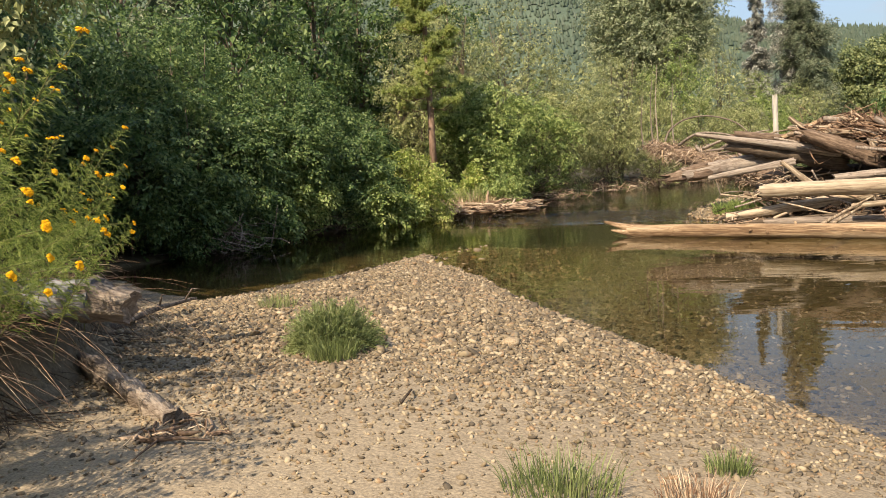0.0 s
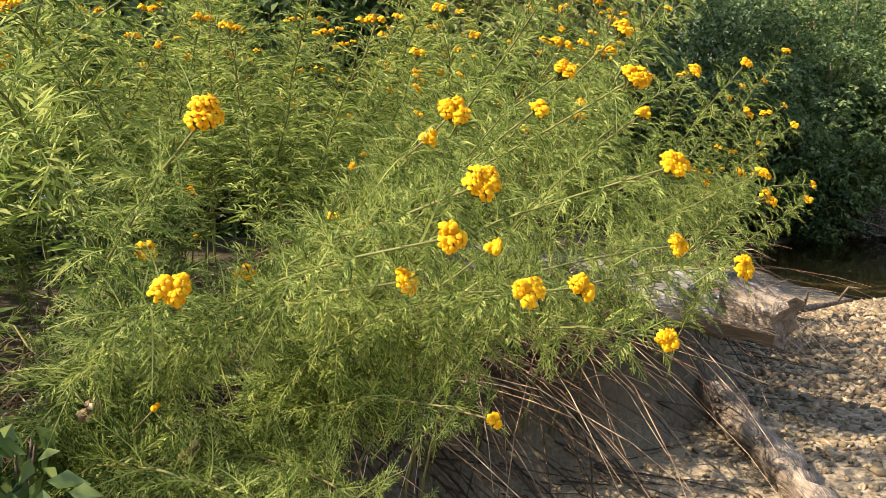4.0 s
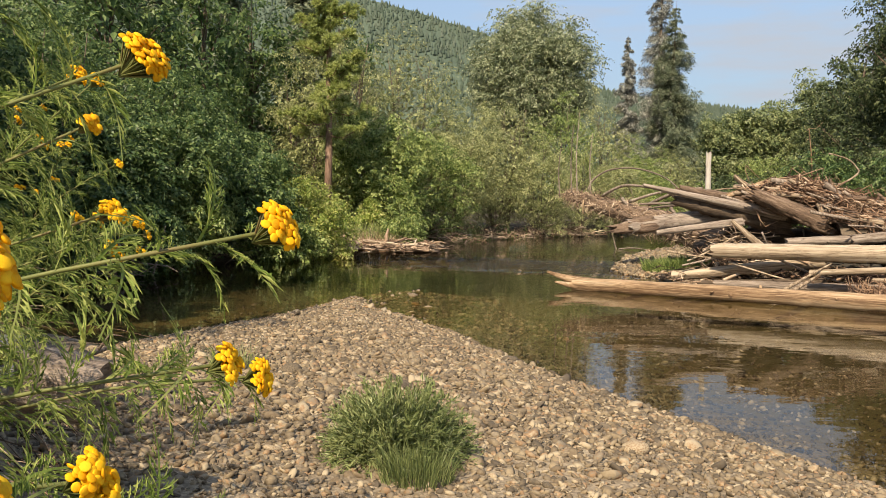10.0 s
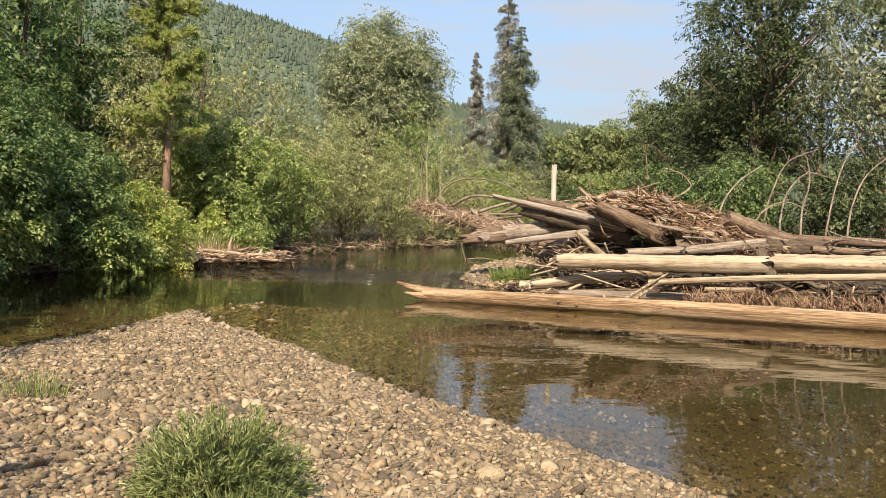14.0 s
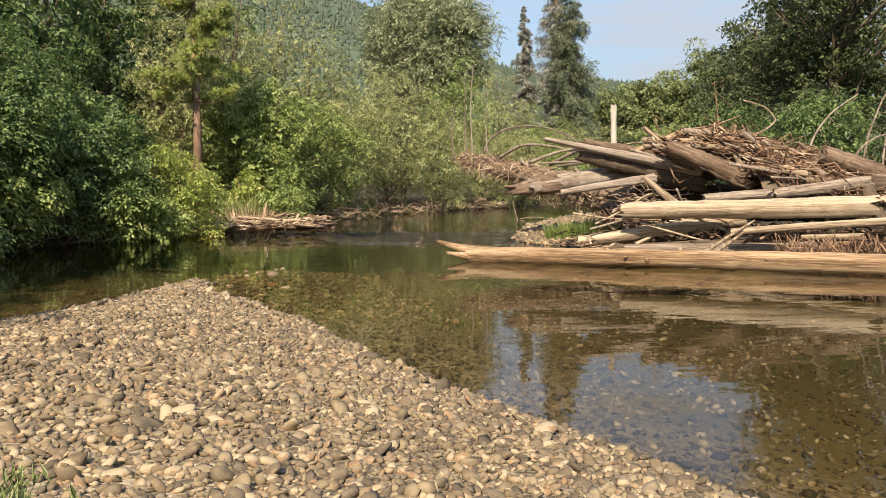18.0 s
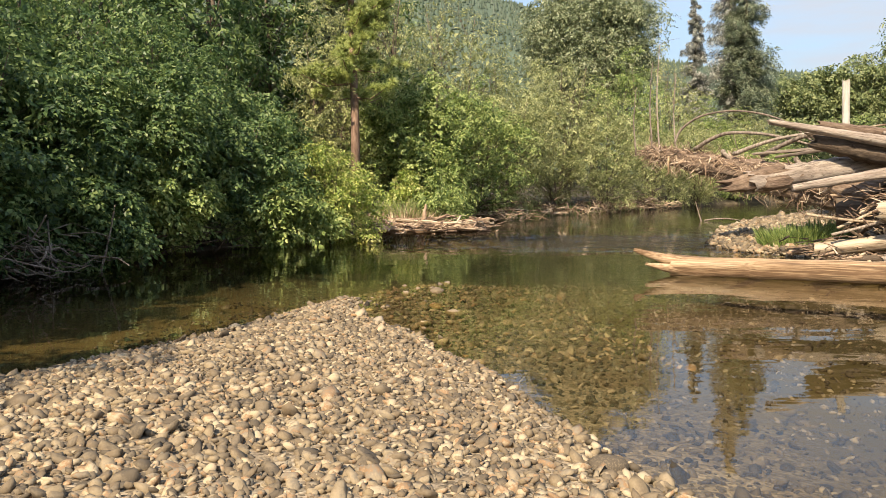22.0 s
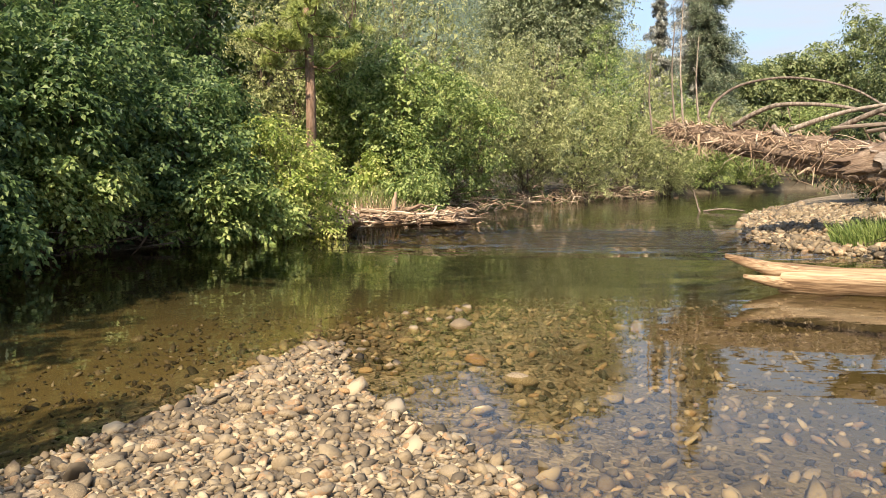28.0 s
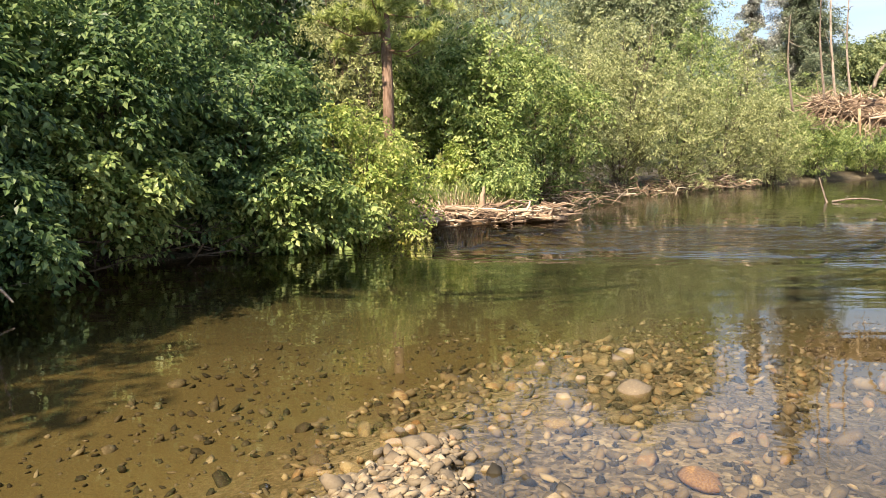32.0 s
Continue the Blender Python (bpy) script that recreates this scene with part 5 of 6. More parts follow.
tangle("root_mass", "pale roots and twigs bunched under the leaning logs", M_STICK, 83, 150, lambda r: (6.5 + r.gauss(0, 0.4), 20.3 + r.gauss(0, 0.2), 1.0 + r.gauss(0, 0.24)), 0.6, 0.013, curl=0.16)
tangle("root_mass", "brown sticks packed under the thick pale log", M_ROOT, 87, 260, lambda r: (lambda u: (7.2 + 3.4 * u, 19.6 - 1.9 * u + r.gauss(0, 0.18), r.uniform(0.12, 0.62)))(r.random()), 0.7, 0.018, curl=0.14)
post = log("post", "pale broken-off dead tree trunk standing upright", (7.13, 24.65, 0.1), (7.1, 24.65, 3.74), 0.1, 0.08, M_PALE, 86, ragged=2.2, category="snag", group="")
for k, pts in enumerate([[(11.36, 22, 0.8), (11.4, 22, 2.4), (11.9, 22, 3.3), (12.67, 22, 3.85)], [(12.2, 21, 0.9), (12.25, 21, 2.2), (12.47, 21, 3.1), (12.9, 21, 3.9), (13.8, 21, 4.3)],
                         [(12.6, 20.6, 0.9), (12.6, 20.8, 2.0), (12.9, 21, 3.0), (13.5, 21, 3.6), (14.2, 21, 3.5)], [(13.45, 20, 0.8), (13.5, 20, 2.0), (13.84, 20, 3.6), (14.3, 20, 4.4)],
                         [(13.8, 19.5, 0.7), (13.82, 19.5, 2.3), (14.2, 19.5, 3.4), (15.0, 19.5, 4.1)], [(11.6, 20.6, 1.7), (11.9, 20.6, 2.4), (12.6, 20.6, 2.75), (13.3, 20.5, 2.5)], [(12.9, 20.2, 0.9), (13.0, 20.4, 2.4), (13.2, 20.4, 3.3), (13.15, 20.5, 4.0)]]):
    stick("thin bare dead sapling arching over the jam", pts, 0.035, 0.012, M_GREYWOOD, 90 + k, name="dead_sapling", category="sapling", group="dead saplings", forks=9)
for k, (x, y, h) in enumerate([(3.45, 31.0, 5.2), (3.65, 31.0, 5.7), (4.3, 32, 5.0), (3.1, 32, 4.6)]):
    stick("thin bare upright sapling behind the root wad", [(x, y - 1.6, 2.5), (x - 0.05, y - 1.4, 2.5 + (h - 2.5) * 0.5), (x + 0.06, y - 1.2, h)], 0.03, 0.01, M_GREYWOOD, 100 + k, name="dead_sapling", category="sapling", group="dead saplings", forks=4)
stick("thin pale dead pole among the shrubs", [(12.5, 30, 2.0), (12.45, 30, 3.9), (12.3, 30, 5.2)], 0.04, 0.015, M_WOOD, 105, name="dead_sapling", category="sapling", group="dead saplings", forks=5)
stick("thin stick standing in the river", [(7.3, 41.3, -0.2), (7.2, 41.4, 0.15), (7.0, 41.4, 0.85)], 0.05, 0.02, M_GREYWOOD, 106, category="stick")
stick("fallen twig lying in the river", [(7.3, 41.0, 0.02), (7.9, 40.6, 0.12), (8.6, 40.2, 0.05)], 0.04, 0.015, M_GREYWOOD, 107, category="stick", forks=4)

# dead twigs and driftwood along the far bank
stick("bare dead twig standing at the water's edge", [(-8.9, 20.6, -0.1), (-8.75, 20.75, 0.6), (-8.6, 20.8, 1.35)], 0.03, 0.01, M_GREYWOOD, 110, name="dead_twig", category="twig", forks=8)
tangle("dead_branches", "grey dead branches hanging over the water", M_GREYWOOD, 111, 150, lambda r: (r.uniform(-10.9, -8.9), r.uniform(18.4, 20.6), r.uniform(0.05, 0.7)), 1.0, 0.014, curl=0.14, prefer=(1, 0.1, -0.2))
tangle("dead_branches", "brown dead twigs below the thicket", M_DARKWOOD, 112, 260, lambda r: (lambda u: (-10.6 + 4.2 * u + r.gauss(0, 0.3), 20.5 + 11 * u, r.uniform(0.05, 0.8)))(r.random()), 0.9, 0.012, curl=0.15)
tangle("driftwood_heap", "reddish-brown driftwood stranded on the far spit", M_STICK, 113, 420, lambda r: (lambda u: (-6.0 + 4.2 * u, 33.2 + 1.8 * u + r.gauss(0, 0.4), 0.08 + abs(r.gauss(0, 0.16))))(r.random()), 0.9, 0.028, curl=0.1, flat=0.1)
for k, (p, q, r0, r1, m) in enumerate([((-6.0, 32.9, 0.3), (-4.0, 34.2, 0.42), 0.12, 0.09, M_CREAM), ((-5.4, 33.1, 0.18), (-3.0, 34.4, 0.22), 0.12, 0.08, M_WOOD), ((-5.0, 33.8, 0.5), (-3.6, 34.3, 0.3), 0.08, 0.06, M_CREAM),
                                       ((-5.9, 33.4, 0.16), (-4.4, 33.6, 0.14), 0.1, 0.07, M_WOOD), ((-4.4, 34.2, 0.34), (-2.6, 34.6, 0.2), 0.09, 0.07, M_CREAM), ((-3.4, 36.0, 0.35), (-1.9, 37.2, 0.3), 0.1, 0.08, M_CREAM)]):
    log("driftwood_log", "pale driftwood log on the far spit", p, q, r0, r1, m, 114 + 200 * k, bend=0.06, ragged=0.7, grain=0.05, group="driftwood on the far spit")
log("driftwood_log", "flat brown driftwood slab at the tip of the spit", (-3.5, 34.25, 0.2), (-1.72, 34.95, 0.06), 0.22, 0.05, M_BROWN, 116, ragged=0.6, grain=0.08, group="driftwood on the far spit")
stick("pointed brown snag on the far spit", [(-4.1, 34.2, 0.1), (-4.05, 34.25, 0.6), (-4.0, 34.3, 1.05)], 0.14, 0.03, M_STICK, 117, name="snag", category="snag")
for k, (x, y) in enumerate([(-2.6, 44.5), (0.3, 52.2), (3.8, 57.8), (6.8, 62.0)]):
    tangle("brush_heap", "brown dry brush and roots at the foot of the bank", M_STICK, 120 + k, 300, lambda r, x=x, y=y: (x + r.gauss(0, 1.3), y + r.gauss(0, 0.6) + 0.2, 0.05 + abs(r.gauss(0, 0.36))), 0.8, 0.018, curl=0.18)


# ---- grasses ----
def grass(name, label, x, y, radius, blades, tall, seed, material=None, width=0.008, lean=0.5, z=None, category="grass"):
    rng = np.random.default_rng(seed)
    a, r = rng.random(blades) * 6.283, radius * rng.random(blades) ** 0.6
    px, py = x + np.cos(a) * r, y + np.sin(a) * r * 0.85
    pz = height(px, py) - 0.02 if z is None else np.full(blades, z)
    out = np.stack([np.cos(a), np.sin(a), np.zeros(blades)], 1) * (r / radius)[:, None] * lean + rng.normal(size=(blades, 3)) * 0.18
    h = tall * rng.uniform(0.5, 1.1, blades)[:, None]
    p0 = np.stack([px, py, pz], 1)
    p1 = p0 + np.array([0, 0, 1.0]) * h * 0.55 + out * h * 0.35
    p2 = p0 + np.array([0, 0, 1.0]) * h * 0.9 + out * h * 0.95
    s = unit(np.stack([rng.normal(size=blades), rng.normal(size=blades), np.zeros(blades)], 1)) * width
    v = np.stack([p0 - s * 0.5, p0 + s * 0.5, p1 - s * 0.45, p1 + s * 0.45, p2], 1).reshape(-1, 3)
    o = np.arange(blades)[:, None] * 5
    f = np.concatenate([o + np.array([[0, 1, 3]]), o + np.array([[0, 3, 2]]), o + np.array([[2, 3, 4]])], 0)
    return tagged(new(name, array_mesh(name, v, f, material or M_GRASS)), label, category, kind="stuff")


def leafy_dome(name, label, x, y, radius, tall, stems, per, size, material, seed):
    """A rounded plant of many thin stems set with small narrow leaves."""
    rng = np.random.default_rng(seed)
    z0 = ground_z(x, y) - 0.02
    d = unit(rng.normal(size=(stems, 3)) * np.array([1, 1, 0.8]))
    d[:, 2] = np.abs(d[:, 2])
    tip = d * np.array([radius, radius, tall]) * rng.uniform(0.75, 1.08, (stems, 1)) + np.array([x, y, z0])
    foot = np.stack([x + d[:, 0] * radius * 0.3, y + d[:, 1] * radius * 0.3, np.full(stems, z0)], 1)
    g = Geo()
    for a, b in zip(foot, tip):
        m = a * 0.5 + b * 0.5 + np.array([0, 0, 0.12 * tall])
        g.tube([a, m, b], [0.0022, 0.0018, 0.001], 3, cap=False)
    root = tagged(new(name, g.mesh(name, material)), label, "plant", kind="stuff")
    t = rng.uniform(0.25, 1.0, (stems * per, 1))
    a, b = np.repeat(foot, per, 0), np.repeat(tip, per, 0)
    p = a * (1 - t) + b * t + np.array([0, 0, 0.24 * tall]) * (2 * t * (1 - t)) + rng.normal(size=a.shape) * 0.012
    s = size * rng.uniform(0.6, 1.3, len(p))
    v, f = leaves(rng, p, (b - a) * 1.6 + rng.normal(size=p.shape) * 0.35, rng.normal(size=p.shape) + np.array([0, 0, 0.6]), s, s * 0.2)
    part("leaflets", array_mesh("leaflets", v, f, material), root)["kind"] = "stuff"
    return root


leafy_dome("bushy_herb", "bushy grey-green herb with narrow leaves on the gravel", -0.55, 4.1, 0.5, 0.5, 620, 26, 0.05, M_GRASS, 200)
grass("grass_tuft", "light green tuft of soft grass beside the tussock", -0.4, 3.68, 0.2, 700, 0.26, 202, width=0.005)
grass("grass_tuft", "small tuft of green grass on the sand", 1.86, 0.95, 0.3, 420, 0.24, 203, width=0.006)
grass("grass_tuft", "small tuft of green grass on the sand", 2.75, 1.5, 0.12, 200, 0.16, 204, width=0.006)
grass("grass_tuft", "small tuft of dry grass on the sand", 2.53, 1.0, 0.2, 220, 0.16, 205, material=M_STRAW, width=0.005)
grass("grass_tuft", "faint tuft of grass on the gravel", -2.4, 6.9, 0.25, 240, 0.26, 206, width=0.006)
grass("riverside_grass", "lush green grass on the gravel spit", 6.1, 24.2, 1.0, 2600, 0.42, 207, material=M_MAPLE, width=0.02)
grass("riverside_grass", "bright green grass growing under the pole", 10.4, 16.7, 0.45, 700, 0.4, 208, material=M_DOGWOOD, width=0.02)
grass("riverside_grass", "dry yellowish brush on the far spit", -4.6, 36.3, 1.6, 1500, 0.7, 209, material=M_WILLOW, width=0.035)
grass("riverside_grass", "dry reddish grass on the far spit", -4.9, 34.6, 1.3, 900, 0.6, 210, material=M_STRAW, width=0.025)
for k in range(9):
    u = k / 8
    grass("riverside_grass", "long green grass along the far bank", -2.4 + 12 * u + 6 * u * u, 46.5 + 22 * u, 1.6, 700, 1.0, 211 + k, width=0.05)
for k in range(6):
    u = k / 5
    broadleaf("riverside_shrub", at_ground(-3.6 - 1.6 * (k % 2), 36.0 + 6 * u), "low yellow-green brush on the far bank", "shrub", 1.5 + 0.5 * (k % 3), 1.1, 30, 80, 0.12, M_DOGWOOD if k % 2 else M_MAPLE, 230 + k, base=-0.1, stems=3, trunk=0.014)


# ---- tansy on the bank ----
def tansy_leaf(geo, base, direction, up, length, rng, pairs=7, reach=0.34):
    """A feathery leaf: a bent midrib with pairs of narrow toothed leaflets."""
    d, u = Vector(direction).normalized(), Vector(up)
    s = d.cross(u).normalized()
    u = s.cross(d)
    P, droop, sway = [], rng.uniform(0.3, 1.15), rng.uniform(-0.35, 0.35)
    for k in range(6):
        t = k / 5
        P.append(Vector(base) + s * length * sway * t * t + d * length * t + u * length * (0.25 * t - droop * t * t))
    w = 0.0016
    vs, fs = [], []
    for k, p in enumerate(P):
        vs += [p - s * w * (1.2 - 0.16 * k), p + s * w * (1.2 - 0.16 * k)]
    for k in range(5):
        fs.append((2 * k, 2 * k + 1, 2 * k + 3, 2 * k + 2))
    for k in range(pairs):
        t = 0.12 + 0.88 * k / (pairs - 0.6)
        i = min(int(t * 5), 4)
        p = P[i].lerp(P[i + 1], t * 5 - i)
        along = (P[i + 1] - P[i]).normalized()
        ll = length * reach * math.sin(math.pi * (0.16 + 0.8 * t)) * rng.uniform(0.75, 1.2)
        for sg in (-1, 1):
            e = (s * sg * 0.68 + along * rng.uniform(0.6, 1.0) + u * rng.uniform(-0.3, 0.35)).normalized()
            x = along * ll * (0.075 if pairs > 9 else 0.12)
            m = p + e * ll * 0.45 + u * ll * 0.06
            o = len(vs)
            vs += [p, m - x, p + e * ll - u * ll * 0.08, m + x]
            fs += [(o, o + 1, o + 2), (o, o + 2, o + 3)]
            if pairs > 9:       # teeth on both sides of the leaflet
                for w in (0.3, 0.55):
                    c = p + e * ll * w
                    for far in (-1, 1):
                        o = len(vs)
                        vs += [c - e * ll * 0.09, c + along * far * ll * 0.24 + e * ll * 0.2 + u * ll * rng.uniform(-0.06, 0.1), c + e * ll * 0.09]
                        fs.append((o, o + 1, o + 2))
    geo.add(vs, fs)


def button(geo, c, n, r, sides):
    """One button-shaped flower head: a domed disc."""
    n = n.normalized()
    a = n.orthogonal().normalized()
    b = n.cross(a)
    vs, fs, S = [], [], sides
    rings = ((0.6, -0.4), (1.0, 0.0), (0.74, 0.34)) if sides < 8 else ((0.5, -0.4), (0.96, -0.12), (1.0, 0.06), (0.74, 0.22))
    R = len(rings)
    for rad, h in rings:
        vs += [c + (a * math.cos(6.2832 * k / S) + b * math.sin(6.2832 * k / S)) * r * rad + n * r * h for k in range(S)]
    vs.append(c + n * r * 0.27)
    for i in range(R - 1):
        fs += [(i * S + k, i * S + (k + 1) % S, (i + 1) * S + (k + 1) % S, (i + 1) * S + k) for k in range(S)]
    fs += [((R - 1) * S + k, (R - 1) * S + (k + 1) % S, R * S) for k in range(S)]
    geo.add(vs, fs)


def flower_cluster(flowers, stalks, tip, d, size, count, rng, sides):
    """A rounded, dense cluster of flower heads on their little stalks, with a few stragglers."""
    d = Vector(d).normalized()
    a = d.orthogonal().normalized()
    b = d.cross(a)
    tip = Vector(tip)
    root = tip - d * size * 1.3
    lobes = max(2, min(5, count // 12))
    for lobe in range(lobes):
        ang, off = lobe * 6.2832 / lobes + rng.uniform(-0.5, 0.5), size * (0.62 if lobes > 1 else 0) * rng.uniform(0.7, 1.25)
        mid = tip + (a * math.cos(ang) + b * math.sin(ang)) * off + d * size * rng.uniform(-0.22, 0.15)
        ls, many = size * rng.uniform(0.5, 0.68), max(5, count // lobes)
        for i in range(many):
            pol, t = 1.25 * math.sqrt((i + 0.5) / many), i * 2.39996 + rng.uniform(-0.25, 0.25)
            n = d * math.cos(pol) + (a * math.cos(t) + b * math.sin(t)) * math.sin(pol)
            c = mid + (n - d * 0.35 * (1 - math.cos(pol))) * ls * rng.uniform(0.82, 1.12)
            if i % 3 == 0 or sides > 8:
                stalks.tube([root, root.lerp(c, 0.6) + d * size * 0.05, c - n * 0.003], [0.0014, 0.0011, 0.0009], 3, cap=False)
            button(flowers, c, n * 0.6 + d * 0.5 + Vector((rng.gauss(0, .2), rng.gauss(0, .2), rng.gauss(0, .2))), rng.uniform(0.0058, 0.0078) * (0.62 if sides > 8 else 1), sides)


def tansy(base, tip, clusters, seed, size=0.03, leafcount=24, leaflen=0.13, sides=5, bare=0.28, bloom=None):
    """One tansy plant from its foot to its tip, arching, with feathery leaves and clusters of yellow heads."""
    rng = random.Random(seed)
    base, tip = Vector(base), Vector(tip)
    d = tip - base
    L = d.length
    root = thing("tansy_plant", Matrix.Translation(base), "tansy plant gone to seed with dry brown heads" if bloom else "tansy plant with feathery green leaves and yellow button flowers", "flowering plant", "tansy plants on the bank")
    rise = Vector((0, 0, 1))
    k1 = rise * L * 0.5 + Vector((d.x, d.y, 0)) * 0.16
    pts = []
    for i in range(13):
        t = i / 12
        pts.append(k1 * (2 * t * (1 - t)) + d * t * t + Vector((rng.gauss(0, 1), rng.gauss(0, 1), rng.gauss(0, 1))) * 0.006)
    stem = Geo()
    stem.tube(pts, [0.0046 - 0.0026 * i / 12 for i in range(13)], 6)
    fol = Geo()
    ang = rng.uniform(0, 6)
    for k in range(leafcount):
        t = bare + (0.99 - bare) * (k + rng.random() * 0.6) / leafcount
        i = min(int(t * 12), 11)
        p = pts[i].lerp(pts[i + 1], t * 12 - i)
        ax = (pts[i + 1] - pts[i]).normalized()
        ang += 2.4 + rng.uniform(-0.4, 0.4)
        a = ax.orthogonal().normalized()
        o = a * math.cos(ang) + ax.cross(a) * math.sin(ang)
        dd = o * 0.95 + ax * 0.55 + Vector((0, 0, 0.1))
        tansy_leaf(fol, p, dd, ax * 0.7 + Vector((0, 0, 0.6)), leaflen * (1.1 - 0.55 * t) * rng.uniform(0.75, 1.25), rng, *((12, 0.29) if sides > 8 else (7, 0.36)))
    part("stem", stem.mesh("stem", M_TSTEM), root)
    part("leaves", fol.mesh("leaves", M_TANSY, False), root)["kind"] = "stuff"
    end = (pts[-1] - pts[-2]).normalized()
    for c in range(clusters):
        fl, st = Geo(), Geo()
        if c == 0:
            q = pts[-1]
        else:
            i = rng.randrange(8, 12)
            q = pts[i] + (end * 0.5 + Vector((rng.gauss(0, .5), rng.gauss(0, .5), 0.7))).normalized() * rng.uniform(0.07, 0.16)
            st.tube([pts[i - 1], pts[i - 1].lerp(q, 0.5) + end * 0.01, q], [0.0022, 0.0018, 0.0014], 4)
        s = size * (1 if c == 0 else rng.uniform(0.5, 0.85))
        flower_cluster(fl, st, q, end * 0.8 + Vector((0.15, -0.2, 0.3)), s, int((190 if sides > 8 else 30) * (s / 0.03) ** 2) + 4, rng, sides)
        head = part("blossom", fl.mesh("blossom", bloom or M_FLOWER), root, "cluster of dry brown seed heads" if bloom else "cluster of bright yellow button flowers")
        part("stalk", st.mesh("stalk", M_TSTEM), head)
    return root


# plants that lean out towards the path, from the ground of the bank to their flower heads
NEAR = [((-0.318, -0.344, 1.91), 0.036), ((-0.269, 0.022, 1.919), 0.03), ((-0.373, 0.35, 1.715), 0.03), ((-0.441, 0.121, 2.079), 0.034), ((-0.256, -0.45, 1.838), 0.024), ((-0.677, 0.17, 2.127), 0.032),
        ((-0.545, -0.219, 2.044), 0.034), ((-0.346, 0.109, 1.777), 0.024), ((-0.39, -0.083, 1.728), 0.03), ((-0.347, -0.238, 1.741), 0.03), ((-0.284, -0.004, 1.642), 0.026), ((-0.39, -0.438, 1.775), 0.024),
        ((-0.558, -0.025, 2.051), 0.022), ((-0.633, 0.433, 1.933), 0.026), ((-0.592, 0.309, 2.042), 0.02), ((-0.602, -0.231, 2.001), 0.02), ((-1.337, 2.224, 1.764), 0.024), ((-0.533, -0.723, 1.79), 0.034),
        ((-0.575, -0.651, 2.025), 0.036), ((-0.7, 0.4, 2.25), 0.03), ((-0.95, 1.3, 1.9), 0.026), ((-0.9, 0.9, 2.2), 0.028), ((-1.2, 1.6, 2.3), 0.028), ((-1.5, 2.4, 2.1), 0.026),
        ((-0.38, -0.55, 1.41), 0.02), ((-0.41, -0.38, 1.33), 0.02), ((-0.53, -0.17, 1.48), 0.018), ((-1.3, 2.2, 1.82), 0.022)]
pick = random.Random(300)
for i, (tip, size) in enumerate(NEAR):
    bx, by = min(tip[0] - pick.uniform(0.8, 1.2), -1.75), tip[1] + pick.uniform(-0.45, 0.1)
    tansy((bx, by, max(ground_z(bx, by), 0.8) - 0.03), tip, 1 + (i % 3 == 0), 310 + i, size * 0.72, 92, 0.15, 9)
for i, tip in enumerate([(-0.95, -0.6, 1.42), (-0.8, -0.45, 1.25), (-1.1, -0.75, 1.5)]):
    bx, by = tip[0] - 1.4, tip[1] - 0.15
    tansy((bx, by, max(ground_z(bx, by), 0.8) - 0.03), tip, 1, 370 + i, 0.02, 14, 0.08, bloom=M_STRAW)
kinds = []
for i in range(10):
    lean = pick.uniform(0.15, 0.75)
    root = tansy((-3.5 - 0.01 * i, -30.0, -5), (-3.5 - 0.01 * i + lean, -30 + pick.uniform(-0.2, 0.2), -5 + pick.uniform(0.95, 1.5)), 1 + i % 3, 330 + i, pick.uniform(0.022, 0.03), 64, 0.17, bare=0.36)
    kinds.append(root)
spots = []
while len(spots) < 290:
    x, y = pick.uniform(-6.6, -1.25), pick.uniform(-3.6, 4.0)
    k = float(inside(BANK, np.array([x]), np.array([y]))[0])
    if 0.05 < k < 4.2 and x < -1.25 and not (1.5 < y < 3.1 and k < 0.5) and all((x - a) ** 2 + (y - b) ** 2 > 0.015 for a, b in spots):
        spots.append((x, y))
for i, (x, y) in enumerate(spots):
    k = float(inside(BANK, np.array([x]), np.array([y]))[0])
    turn = math.degrees(math.atan2(0.35, 0.9)) + pick.gauss(0, 25 + 30 * min(k, 2))
    s = pick.uniform(0.95, 1.45) * (1.0 if k < 0.6 else 1.22) * (0.78 if y > 2.4 and k < 1 else 1)
    copy_thing(kinds[i % 10], pose(x, y, ground_z(x, y) - 0.04, 0, pick.gauss(0, 6) + (17 if k < 0.4 and y < 2 else 10 if k < 0.9 else 1), turn) @ Matrix.Diagonal((s, s, s, 1)))
for root in kinds:
    for o in (*root.children_recursive, root):
        bpy.data.objects.remove(o)

# dead stalks, roots and thatch hanging over the edge of the bank
def edge_point(r, inward):
    t = r.random() * 5
    i = min(int(t), 4)
    E = [(-1.6, -2.6), (-2.0, -1.0), (-2.35, 0.5), (-2.1, 1.7), (-2.6, 3.4), (-3.3, 4.5)]
    x, y = (E[i][k] + (E[i + 1][k] - E[i][k]) * (t - i) for k in (0, 1))
    x, y = x - inward * 0.95, y + inward * 0.2
    return x, y, ground_z(x, y)


BX, BY = np.meshgrid(np.arange(-6, 2.01, 0.05), np.arange(-5, 7.01, 0.05))
BZ = height(BX, BY)


def bank_z(x, y):
    return float(BZ[min(max(int((y + 5) / 0.05 + 0.5), 0), BZ.shape[0] - 1), min(max(int((x + 6) / 0.05 + 0.5), 0), BZ.shape[1] - 1)])


